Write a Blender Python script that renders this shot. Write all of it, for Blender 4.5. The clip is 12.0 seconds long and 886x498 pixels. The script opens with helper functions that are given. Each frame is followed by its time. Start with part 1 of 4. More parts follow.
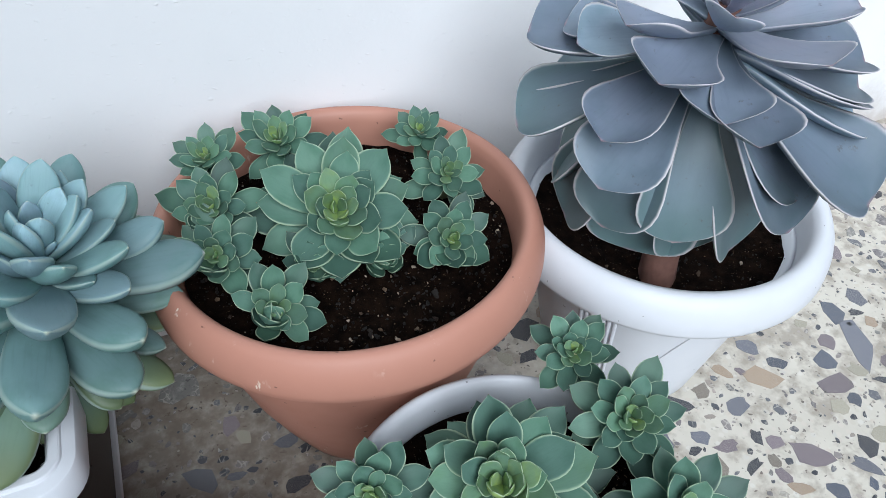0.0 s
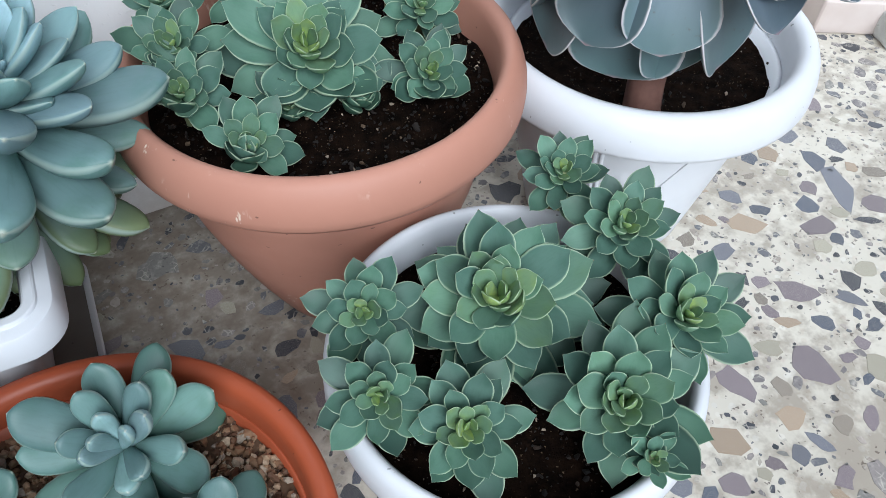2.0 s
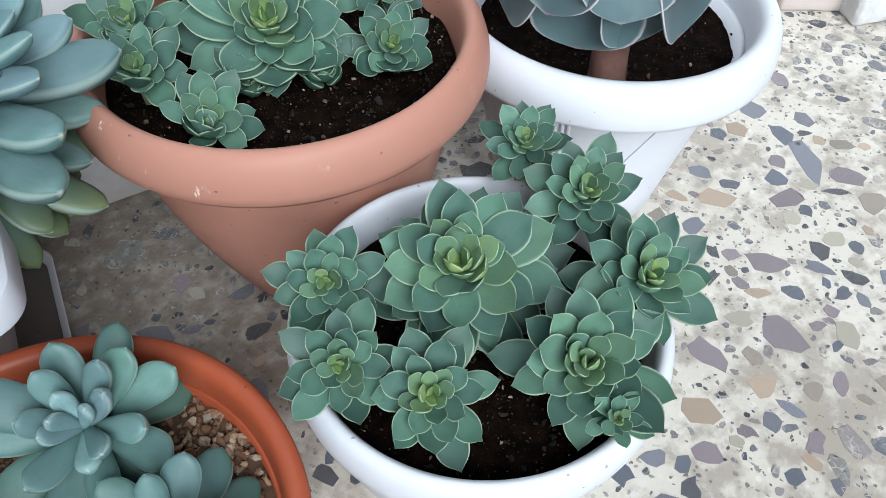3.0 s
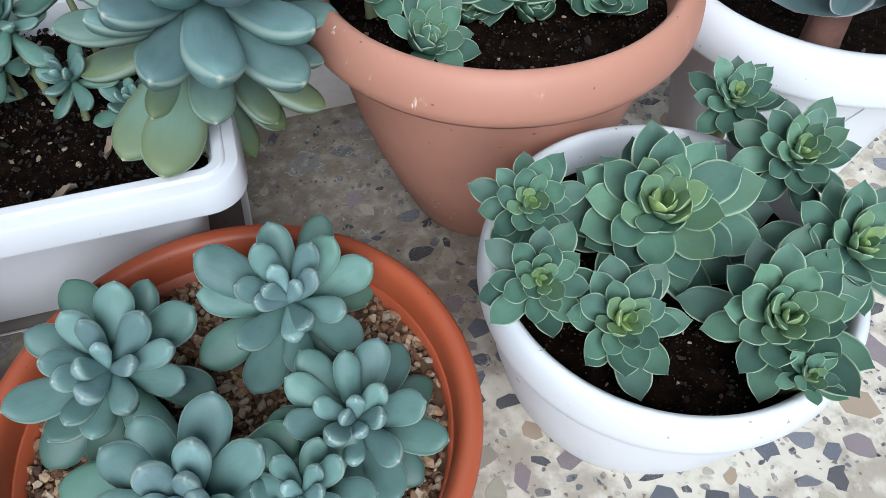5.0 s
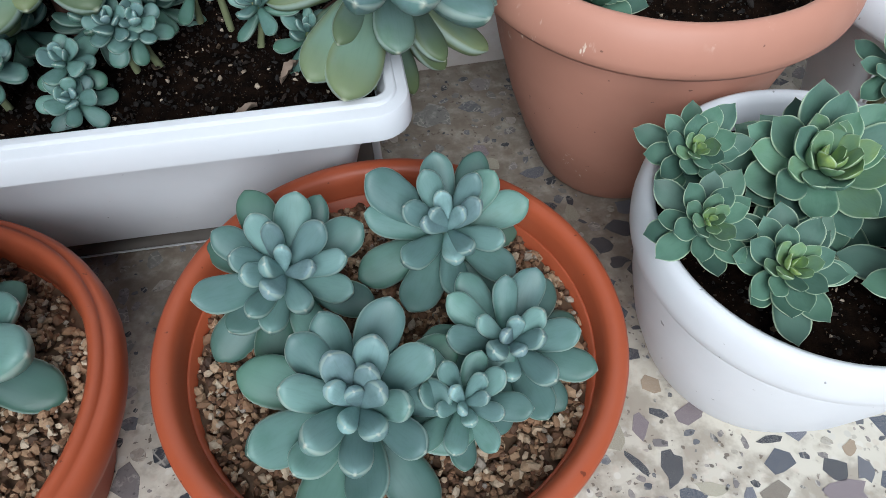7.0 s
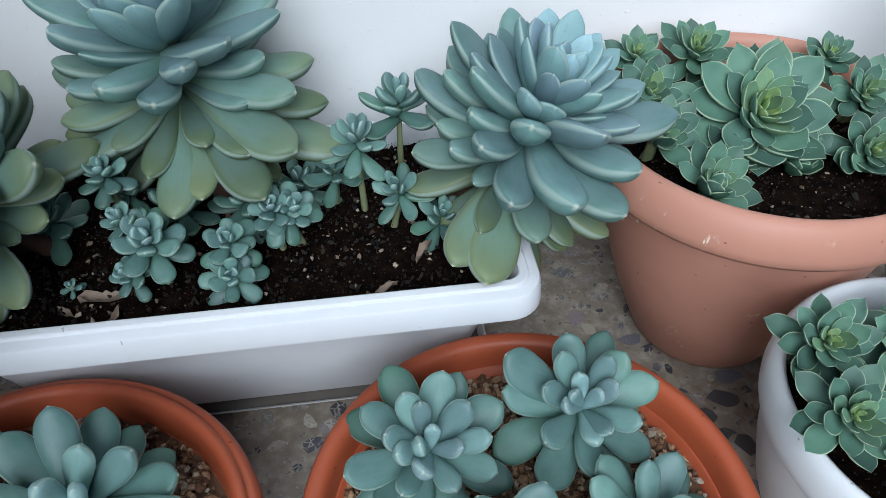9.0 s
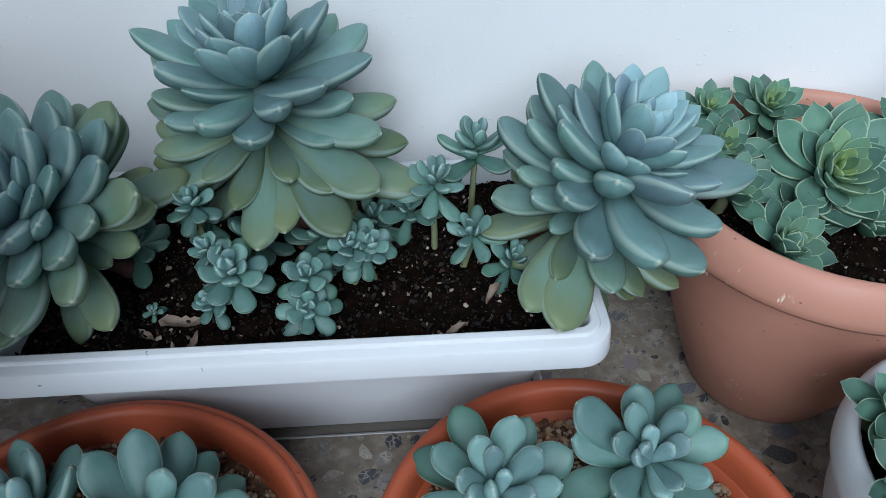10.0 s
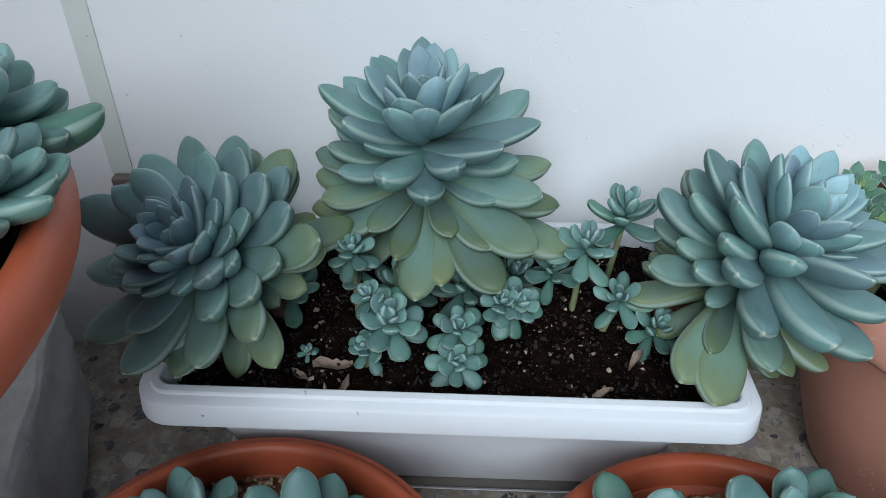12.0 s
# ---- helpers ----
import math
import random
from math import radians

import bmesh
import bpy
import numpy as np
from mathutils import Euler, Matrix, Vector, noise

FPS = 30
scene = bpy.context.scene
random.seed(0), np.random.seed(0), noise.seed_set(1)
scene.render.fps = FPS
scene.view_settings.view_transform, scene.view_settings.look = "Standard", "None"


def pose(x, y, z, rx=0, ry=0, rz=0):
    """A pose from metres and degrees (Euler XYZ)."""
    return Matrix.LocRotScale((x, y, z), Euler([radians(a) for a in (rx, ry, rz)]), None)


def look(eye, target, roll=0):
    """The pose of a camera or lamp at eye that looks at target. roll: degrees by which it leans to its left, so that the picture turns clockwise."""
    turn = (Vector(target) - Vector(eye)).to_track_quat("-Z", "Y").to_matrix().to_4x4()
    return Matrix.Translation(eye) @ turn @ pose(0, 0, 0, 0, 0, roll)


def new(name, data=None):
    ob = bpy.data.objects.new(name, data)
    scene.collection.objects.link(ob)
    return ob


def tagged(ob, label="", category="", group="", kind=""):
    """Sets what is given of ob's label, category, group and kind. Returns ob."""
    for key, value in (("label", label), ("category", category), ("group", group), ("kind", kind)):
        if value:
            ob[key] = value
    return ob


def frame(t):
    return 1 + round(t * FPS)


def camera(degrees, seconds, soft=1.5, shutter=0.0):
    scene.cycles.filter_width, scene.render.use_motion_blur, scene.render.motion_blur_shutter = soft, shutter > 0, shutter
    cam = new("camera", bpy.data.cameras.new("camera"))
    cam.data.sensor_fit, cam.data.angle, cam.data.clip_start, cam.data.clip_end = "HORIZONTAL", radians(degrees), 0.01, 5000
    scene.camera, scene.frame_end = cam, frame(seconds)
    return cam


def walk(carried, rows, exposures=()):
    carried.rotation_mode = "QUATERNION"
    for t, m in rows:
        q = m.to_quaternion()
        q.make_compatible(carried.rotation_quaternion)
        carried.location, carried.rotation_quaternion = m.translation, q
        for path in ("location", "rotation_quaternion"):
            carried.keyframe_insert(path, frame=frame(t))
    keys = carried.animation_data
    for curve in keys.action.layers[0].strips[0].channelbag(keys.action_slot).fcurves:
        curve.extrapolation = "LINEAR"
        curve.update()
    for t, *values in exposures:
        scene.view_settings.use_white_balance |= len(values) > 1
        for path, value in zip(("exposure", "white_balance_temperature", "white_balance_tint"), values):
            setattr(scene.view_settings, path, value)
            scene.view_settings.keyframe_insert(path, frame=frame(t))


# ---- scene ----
cam = camera(63.5, 12.0, soft=0.7)
PATH = [
    (0, (-0.159, -0.056, 0.669), (0.479, 1.235, -0.719), 2.2),
    (0.5, (-0.171, -0.068, 0.649), (0.459, 1.166, -0.793), 2.5),
    (1, (-0.172, -0.074, 0.623), (0.46, 1.092, -0.874), 2.8),
    (1.5, (-0.178, -0.078, 0.609), (0.447, 1.066, -0.908), 2.2),
    (2, (-0.184, -0.091, 0.602), (0.459, 1.04, -0.917), 1.4),
    (2.5, (-0.178, -0.104, 0.591), (0.482, 1.013, -0.931), 0.5),
    (2.7, (-0.175, -0.108, 0.59), (0.509, 0.987, -0.936), 1.5),
    (4.3, (-0.212, -0.108, 0.576), (0.352, 1.084, -0.928), 0.4),
    (4.5, (-0.219, -0.107, 0.578), (0.323, 1.09, -0.93), 0.2),
    (5, (-0.249, -0.112, 0.582), (0.149, 1.046, -0.999), 0.4),
    (5.5, (-0.278, -0.116, 0.583), (0.056, 1.055, -1.003), -0.0),
    (6, (-0.294, -0.127, 0.577), (0.013, 1.03, -1.026), 0.4),
    (6.5, (-0.319, -0.134, 0.572), (-0.036, 1.026, -1.033), 0.4),
    (6.7, (-0.323, -0.135, 0.574), (-0.057, 1.029, -1.03), 0.0),
    (8.3, (-0.4, -0.12, 0.589), (-0.185, 1.157, -0.935), 0.5),
    (8.5, (-0.408, -0.116, 0.6), (-0.209, 1.228, -0.867), -0.7),
    (9, (-0.41, -0.113, 0.623), (-0.179, 1.339, -0.733), -1.0),
    (9.5, (-0.422, -0.111, 0.637), (-0.212, 1.383, -0.677), -0.4),
    (10, (-0.449, -0.105, 0.641), (-0.281, 1.401, -0.665), 0.2),
    (10.5, (-0.481, -0.101, 0.644), (-0.375, 1.426, -0.643), 0.5),
    (11, (-0.504, -0.1, 0.647), (-0.412, 1.457, -0.604), 0.9),
    (11.5, (-0.53, -0.102, 0.647), (-0.495, 1.473, -0.586), 0.6),
    (12, (-0.537, -0.105, 0.655), (-0.498, 1.494, -0.546), 1.3),
]
walk(cam, [(t, look(eye, target, roll)) for t, eye, target, roll in PATH], exposures=[(0, -0.33, 5750, 8), (1.0, -0.38, 5750, 8), (1.5, -0.26, 5750, 8), (2.5, -0.12, 5800, 8), (4.5, -0.03, 5800, 8), (6.5, -0.08, 5950, 8), (8.5, -0.31, 5600, 6), (9.0, -0.20, 5700, 6), (9.5, -0.38, 5500, 5), (12, -0.33, 5700, 5)])

# ---- light and sky ----
world = bpy.data.worlds.new("sky")
scene.world = world
world.use_nodes = True
wt = world.node_tree
sky = wt.nodes.new("ShaderNodeTexSky")
sky.sky_type = "NISHITA"
sky.sun_disc = False
sky.sun_elevation = radians(41)
sky.sun_rotation = radians(194)
wt.links.new(sky.outputs[0], wt.nodes["Background"].inputs[0])
wt.nodes["Background"].inputs[1].default_value = 0.03
sun = new("sun", bpy.data.lights.new("sun", "SUN"))
sun.data.energy, sun.data.angle, sun.data.color = 5.0, radians(46), (1.0, 0.985, 0.96)
sun.matrix_world = look((-0.28, -1.125, 1.0), (0, 0, 0))

# ---- materials ----


class Nodes:
    """A short way to write node materials."""

    def __init__(self, name):
        self.mat = bpy.data.materials.new(name)
        self.mat.use_nodes = True
        self.tree = self.mat.node_tree
        self.bsdf = self.tree.nodes["Principled BSDF"]

    def add(self, kind, **values):
        node = self.tree.nodes.new(kind)
        for key, value in values.items():
            node.inputs[key].default_value = value
        return node

    def link(self, a, b):
        self.tree.links.new(a, b)

    def coords(self):
        return self.add("ShaderNodeTexCoord").outputs["Object"]

    def noise(self, scale, detail=3.0, rough=0.55, vector=None):
        n = self.add("ShaderNodeTexNoise", Scale=scale, Detail=detail, Roughness=rough)
        if vector is not None:
            self.link(vector, n.inputs["Vector"])
        return n.outputs["Fac"]

    def stretch(self, vector, size):
        m = self.add("ShaderNodeMapping")
        m.inputs["Scale"].default_value = size
        self.link(vector, m.inputs["Vector"])
        return m.outputs[0]

    def span(self, value, lo, hi, to_lo=0.0, to_hi=1.0):
        m = self.add("ShaderNodeMapRange")
        m.interpolation_type = "SMOOTHSTEP"
        self.link(value, m.inputs["Value"])
        for key, v in (("From Min", lo), ("From Max", hi), ("To Min", to_lo), ("To Max", to_hi)):
            m.inputs[key].default_value = v
        return m.outputs[0]

    def times(self, a, b, how="MULTIPLY"):
        m = self.add("ShaderNodeMath")
        m.operation = how
        for socket, v in zip(m.inputs, (a, b)):
            if isinstance(v, (int, float)):
                socket.default_value = v
            else:
                self.link(v, socket)
        return m.outputs[0]

    def mix(self, fac, a, b):
        m = self.add("ShaderNodeMix")
        m.data_type = "RGBA"
        for socket, v in zip((m.inputs[0], m.inputs[6], m.inputs[7]), (fac, a, b)):
            if isinstance(v, (int, float)):
                socket.default_value = v
            elif isinstance(v, tuple):
                socket.default_value = (*v[:3], 1.0)
            else:
                self.link(v, socket)
        return m.outputs[2]

    def ramp(self, fac, stops, constant=False):
        r = self.add("ShaderNodeValToRGB")
        r.color_ramp.interpolation = "CONSTANT" if constant else "LINEAR"
        while len(r.color_ramp.elements) < len(stops):
            r.color_ramp.elements.new(0.5)
        for e, (p, c) in zip(r.color_ramp.elements, stops):
            e.position, e.color = p, (*c, 1.0)
        self.link(fac, r.inputs[0])
        return r.outputs[0]

    def bump(self, height, strength=0.3, distance=0.001):
        b = self.add("ShaderNodeBump", Strength=strength, Distance=distance)
        self.link(height, b.inputs["Height"])
        self.link(b.outputs[0], self.bsdf.inputs["Normal"])

    def done(self, color, rough=0.5, spec=0.5, sub=0.0):
        if isinstance(color, tuple):
            self.bsdf.inputs["Base Color"].default_value = (*color, 1.0)
        else:
            self.link(color, self.bsdf.inputs["Base Color"])
        if isinstance(rough, (int, float)):
            self.bsdf.inputs["Roughness"].default_value = rough
        else:
            self.link(rough, self.bsdf.inputs["Roughness"])
        self.bsdf.inputs["Specular IOR Level"].default_value = spec
        if sub:
            self.bsdf.inputs["Subsurface Weight"].default_value = sub
            self.bsdf.inputs["Subsurface Radius"].default_value = (0.004, 0.006, 0.003)
            self.bsdf.inputs["Subsurface Scale"].default_value = 1.0
        return self.mat


def leaf_material(name, young, middle, old, edge, tip, edge_from, spots, rough, bloom):
    """A waxy leaf: colour by its age in the rosette, where some old ends also carry shade, a pale margin, a coloured or
    highlight-pale tip, uneven bloom.
    """
    n = Nodes(name)
    info = n.add("ShaderNodeObjectInfo")
    rgb = n.add("ShaderNodeSeparateColor")
    n.link(info.outputs["Color"], rgb.inputs[0])
    age = rgb.outputs[0]
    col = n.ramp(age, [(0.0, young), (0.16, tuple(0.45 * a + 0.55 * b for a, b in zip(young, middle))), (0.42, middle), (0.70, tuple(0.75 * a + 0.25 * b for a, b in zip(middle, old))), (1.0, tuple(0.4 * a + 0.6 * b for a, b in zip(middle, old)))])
    at_edge = n.add("ShaderNodeAttribute")
    at_edge.attribute_name = "edge"
    at_along = n.add("ShaderNodeAttribute")
    at_along.attribute_name = "along"
    xyz = n.coords()
    soft = n.noise(2.3, 4, 0.6, xyz)
    fine = n.noise(16.0, 5, 0.65, xyz)
    streak = n.noise(5.0, 3, 0.6, n.stretch(xyz, (0.6, 6.0, 3.0)))
    col = n.mix(n.times(n.span(soft, 0.38, 0.68, 0.0, 0.55), n.span(age, 0.45, 0.9, 1.0, 0.3)), col, bloom)
    col = n.mix(n.span(streak, 0.45, 0.75, 0.0, 0.16), col, tuple(0.6 * c for c in middle))
    rim = n.times(n.span(at_edge.outputs["Fac"], 0.45, 1.0), n.span(at_along.outputs["Fac"], 0.6, 0.98), "MAXIMUM")
    col = n.mix(n.times(n.times(rim, n.span(age, 0.5, 0.95)), 0.7), col, tuple(1.1 * c for c in old))
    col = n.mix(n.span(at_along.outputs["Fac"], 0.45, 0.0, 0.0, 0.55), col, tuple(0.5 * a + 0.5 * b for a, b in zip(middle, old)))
    hue = n.add("ShaderNodeHueSaturation")
    n.link(col, hue.inputs["Color"])
    n.link(n.span(info.outputs["Random"], 0, 1, 0.78, 1.22), hue.inputs["Value"])
    n.link(n.span(info.outputs["Random"], 0, 1, 0.515, 0.488), hue.inputs["Hue"])
    col = hue.outputs[0]
    col = n.mix(n.times(n.span(fine, 0.62, 0.76), spots), col, (0.09, 0.08, 0.07))
    col = n.mix(n.times(n.span(at_edge.outputs["Fac"], edge_from, 1.0), n.span(at_along.outputs["Fac"], 0.2, 0.6, 0.15, 0.75)), col, edge)
    col = n.mix(n.span(at_along.outputs["Fac"], 0.98, 1.0, 0.0, 0.6), col, tip)
    n.bump(fine, 0.2, 0.0006)
    return n.done(col, n.span(soft, 0.3, 0.7, rough + 0.02, rough + 0.16), 0.42, 0.06)


# pale tips of the blue and plump leaves are painted highlights
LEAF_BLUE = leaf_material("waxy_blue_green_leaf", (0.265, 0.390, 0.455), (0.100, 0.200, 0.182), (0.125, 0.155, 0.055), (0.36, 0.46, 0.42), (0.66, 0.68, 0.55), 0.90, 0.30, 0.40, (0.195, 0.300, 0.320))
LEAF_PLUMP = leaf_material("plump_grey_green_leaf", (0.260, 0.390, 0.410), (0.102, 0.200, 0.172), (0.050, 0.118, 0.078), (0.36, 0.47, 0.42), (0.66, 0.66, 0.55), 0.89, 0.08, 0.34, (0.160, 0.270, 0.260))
# green's old colour is very dark: shade between lower leaves put into it
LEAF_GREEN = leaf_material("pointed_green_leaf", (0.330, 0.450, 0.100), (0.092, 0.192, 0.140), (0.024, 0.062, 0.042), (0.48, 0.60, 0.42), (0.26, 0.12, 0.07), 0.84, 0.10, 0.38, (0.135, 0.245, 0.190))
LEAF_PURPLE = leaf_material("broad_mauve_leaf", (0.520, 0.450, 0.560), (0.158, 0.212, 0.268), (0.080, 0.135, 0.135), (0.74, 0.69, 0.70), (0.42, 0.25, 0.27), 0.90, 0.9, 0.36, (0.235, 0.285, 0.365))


def plastic(name, color, dirt, rough=0.45, scuff=None, relief=0.05):
    n = Nodes(name)
    xyz = n.coords()
    big = n.noise(9.0, 4, 0.6, xyz)
    small = n.noise(240.0, 3, 0.6, xyz)
    col = n.mix(n.span(big, 0.42, 0.75, 0.0, 0.4), color, dirt)
    speck = n.noise(130.0, 2, 0.5, xyz)
    col = n.mix(n.span(speck, 0.73, 0.77, 0.0, 0.7), col, tuple(0.25 * c for c in dirt))
    if scuff:
        marks = n.noise(60.0, 4, 0.7, n.stretch(xyz, (1.0, 1.0, 0.35)))
        patch = n.noise(12.0, 2, 0.5, xyz)
        col = n.mix(n.times(n.span(marks, 0.62, 0.68), n.span(patch, 0.50, 0.62)), col, scuff)
    n.bump(small, relief, 0.0004)
    return n.done(col, n.span(big, 0.3, 0.7, rough - 0.08, rough + 0.1), 0.4)


WHITE_PLASTIC = plastic("white_plastic", (0.70, 0.725, 0.765), (0.60, 0.62, 0.64), 0.42)
GREY_PLASTIC = plastic("pale_grey_plastic", (0.50, 0.52, 0.55), (0.42, 0.42, 0.42), 0.45)
TERRA = plastic("faded_terracotta_plastic", (0.48, 0.235, 0.170), (0.40, 0.195, 0.140), 0.55, (0.78, 0.66, 0.55))
ORANGE = plastic("orange_terracotta_plastic", (0.37, 0.082, 0.034), (0.31, 0.072, 0.034), 0.45)
# tray bottom: the shade under the planter is put into this colour
TRAY_SHADED = plastic("shade_dark_plastic", (0.13, 0.115, 0.10), (0.07, 0.055, 0.045), 0.7)
TRAY = plastic("grey_tray_plastic", (0.66, 0.66, 0.68), (0.50, 0.48, 0.46), 0.5)


def soil_material():
    n = Nodes("dark_potting_soil")
    xyz = n.coords()
    lump = n.noise(70.0, 6, 0.7, xyz)
    fleck = n.noise(420.0, 2, 0.5, xyz)
    col = n.mix(n.span(lump, 0.35, 0.7), (0.0024, 0.0016, 0.0013), (0.012, 0.0066, 0.0042))
    col = n.mix(n.span(fleck, 0.68, 0.74, 0.0, 0.6), col, (0.20, 0.14, 0.09))
    n.bump(lump, 0.9, 0.004)
    return n.done(col, 0.95, 0.04)


SOIL = soil_material()


def bits_material(name, stops, dark, rough=0.75):
    n = Nodes(name)
    geo = n.add("ShaderNodeNewGeometry")
    col = n.ramp(geo.outputs["Random Per Island"], stops)
    grain = n.noise(500.0, 3, 0.6, n.coords())
    col = n.mix(n.span(grain, 0.3, 0.8, 0.0, 0.35), col, dark)
    n.bump(grain, 0.3, 0.0006)
    return n.done(col, rough, 0.35)


GRAVEL = bits_material("mixed_tan_gravel", [(0.0, (0.05, 0.028, 0.018)), (0.25, (0.15, 0.075, 0.04)), (0.5, (0.27, 0.155, 0.085)), (0.75, (0.40, 0.27, 0.165)), (0.92, (0.55, 0.45, 0.33)), (1.0, (0.26, 0.23, 0.20))], (0.10, 0.07, 0.05))
SOIL_BITS = bits_material("bark_and_grit", [(0.0, (0.003, 0.0024, 0.002)), (0.72, (0.010, 0.0065, 0.0048)), (0.85, (0.030, 0.018, 0.012)), (0.93, (0.12, 0.08, 0.05)), (1.0, (0.48, 0.40, 0.31))], (0.008, 0.006, 0.005))


def bark(name, a, b):
    n = Nodes(name)
    grain = n.noise(90.0, 4, 0.6, n.coords())
    n.bump(grain, 0.5, 0.001)
    return n.done(n.mix(grain, a, b), 0.7, 0.3)


SAND = bark("sandy_brown_grit", (0.07, 0.04, 0.024), (0.20, 0.125, 0.075))
STEM = bark("woody_brown_stem", (0.09, 0.042, 0.034), (0.20, 0.105, 0.08))
STEM_GREEN = bark("pale_green_stem", (0.16, 0.20, 0.10), (0.28, 0.30, 0.17))
DRY_LEAF = bark("dry_leaf", (0.14, 0.10, 0.075), (0.36, 0.28, 0.22))


def wall_material():
    n = Nodes("white_wall_paint")
    xyz = n.coords()
    peel = n.noise(260.0, 3, 0.55, n.stretch(xyz, (0.7, 1.0, 1.0)))
    broad = n.noise(3.5, 4, 0.6, xyz)
    chips = n.noise(60.0, 2, 0.5, xyz)
    col = n.mix(n.span(broad, 0.35, 0.7, 0.0, 0.5), (0.84, 0.85, 0.86), (0.79, 0.80, 0.81))
    col = n.mix(n.span(chips, 0.755, 0.78, 0.0, 0.6), col, (0.45, 0.44, 0.43))
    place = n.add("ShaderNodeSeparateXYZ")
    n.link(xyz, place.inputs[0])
    # lowest wall browned: shade and light bounced off terracotta, put into the paint
    low_shade = n.times(n.times(n.noise(11.0, 6, 0.7, xyz), 0.22), place.outputs["Z"], "ADD")
    col = n.mix(n.span(low_shade, -1.36, -1.52, 0.0, 0.65), col, (0.40, 0.34, 0.29))
    dimple = n.noise(170.0, 2, 0.5, n.stretch(xyz, (0.7, 1.0, 1.2)))
    relief = n.times(n.times(peel, 0.30), n.span(dimple, 0.63, 0.76, 0.0, 0.8), "ADD")
    n.bump(n.times(relief, n.span(broad, 0.2, 0.8, 0.4, 1.0)), 0.40, 0.002)
    return n.done(col, 0.50, 0.4)


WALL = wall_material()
TRIM = plastic("old_white_gloss_trim", (0.66, 0.70, 0.66), (0.58, 0.61, 0.57), 0.5)


def terrazzo_matrix():
    n = Nodes("terrazzo_cement")
    xyz = n.coords()
    broad = n.noise(6.0, 4, 0.6, xyz)
    fine = n.noise(260.0, 4, 0.65, xyz)
    col = n.mix(n.span(broad, 0.3, 0.72), (0.66, 0.625, 0.54), (0.56, 0.525, 0.45))
    v = n.add("ShaderNodeTexVoronoi", Scale=115.0, Randomness=1.0)
    n.link(xyz, v.inputs["Vector"])
    pale = n.ramp(v.outputs["Color"], [(0.0, (0.70, 0.67, 0.60)), (0.35, (0.55, 0.51, 0.42)), (0.5, (0.60, 0.52, 0.44)), (0.7, (0.72, 0.70, 0.64)), (1.0, (0.46, 0.45, 0.42))])
    col = n.mix(n.times(n.span(v.outputs["Distance"], 0.42, 0.30), 0.55), col, pale)
    dark = n.noise(150.0, 2, 0.5, xyz)
    zone = n.noise(14.0, 2, 0.5, xyz)
    col = n.mix(n.times(n.span(dark, 0.64, 0.68), n.span(zone, 0.44, 0.54, 0.25, 0.9)), col, (0.10, 0.085, 0.08))
    grime = n.times(n.noise(5.0, 5, 0.65, xyz), n.noise(38.0, 4, 0.6, xyz), "ADD")
    col = n.mix(n.span(grime, 0.92, 1.16, 0.0, 0.55), col, (0.20, 0.155, 0.115))
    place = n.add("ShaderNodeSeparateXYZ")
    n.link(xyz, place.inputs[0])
    # brown towards the wall: dirt, plus shade behind the pots put into the colour
    dirt_and_shade = n.times(n.times(n.noise(7.0, 5, 0.65, xyz), 0.5), place.outputs["Y"], "ADD")
    dirt_and_shade = n.times(n.span(dirt_and_shade, 0.36, 0.50), n.span(place.outputs["X"], 0.22, 0.02))
    col = n.mix(n.times(dirt_and_shade, n.span(n.noise(55.0, 4, 0.6, xyz), 0.25, 0.6, 0.35, 0.75)), col, (0.15, 0.115, 0.085))
    n.bump(fine, 0.12, 0.0008)
    return n.done(col, n.span(broad, 0.3, 0.7, 0.28, 0.42), 0.5)


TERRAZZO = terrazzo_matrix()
CHIP_COLORS = [(0.0, (0.085, 0.09, 0.105)), (0.16, (0.15, 0.155, 0.17)), (0.30, (0.20, 0.185, 0.185)), (0.44, (0.27, 0.245, 0.235)), (0.56, (0.33, 0.29, 0.25)), (0.64, (0.40, 0.37, 0.315)), (0.72, (0.05, 0.055, 0.065)), (0.84, (0.22, 0.215, 0.20)), (0.94, (0.42, 0.37, 0.33))]


def chip_material(name, islands):
    n = Nodes(name)
    if islands:
        pick = n.add("ShaderNodeNewGeometry").outputs["Random Per Island"]
    else:
        pick = None
    col = n.ramp(pick, CHIP_COLORS, True) if islands else n.add("ShaderNodeObjectInfo").outputs["Color"]
    xyz = n.coords()
    vein = n.noise(70.0, 5, 0.7, xyz)
    col = n.mix(n.span(vein, 0.50, 0.70, 0.0, 0.6), col, (0.50, 0.47, 0.43))
    crack = n.add("ShaderNodeTexVoronoi", Scale=130.0, Randomness=1.0)
    crack.feature = "DISTANCE_TO_EDGE"
    bent = n.noise(45.0, 3, 0.6, xyz)
    n.link(xyz, crack.inputs["Vector"])
    col = n.mix(n.times(n.span(crack.outputs["Distance"], 0.10, 0.02, 0.0, 0.6), n.span(bent, 0.46, 0.62)), col, (0.60, 0.57, 0.50))
    pits = n.noise(190.0, 2, 0.5, xyz)
    col = n.mix(n.span(pits, 0.64, 0.70, 0.0, 0.6), col, (0.05, 0.045, 0.05))
    grain = n.noise(300.0, 3, 0.6, xyz)
    col = n.mix(n.span(grain, 0.5, 0.8, 0.0, 0.4), col, (0.08, 0.075, 0.075))
    n.bump(grain, 0.08, 0.0005)
    return n.done(col, 0.32, 0.5)


CHIP = chip_material("terrazzo_stone", False)
CHIP_FAR = chip_material("terrazzo_stone_far", True)


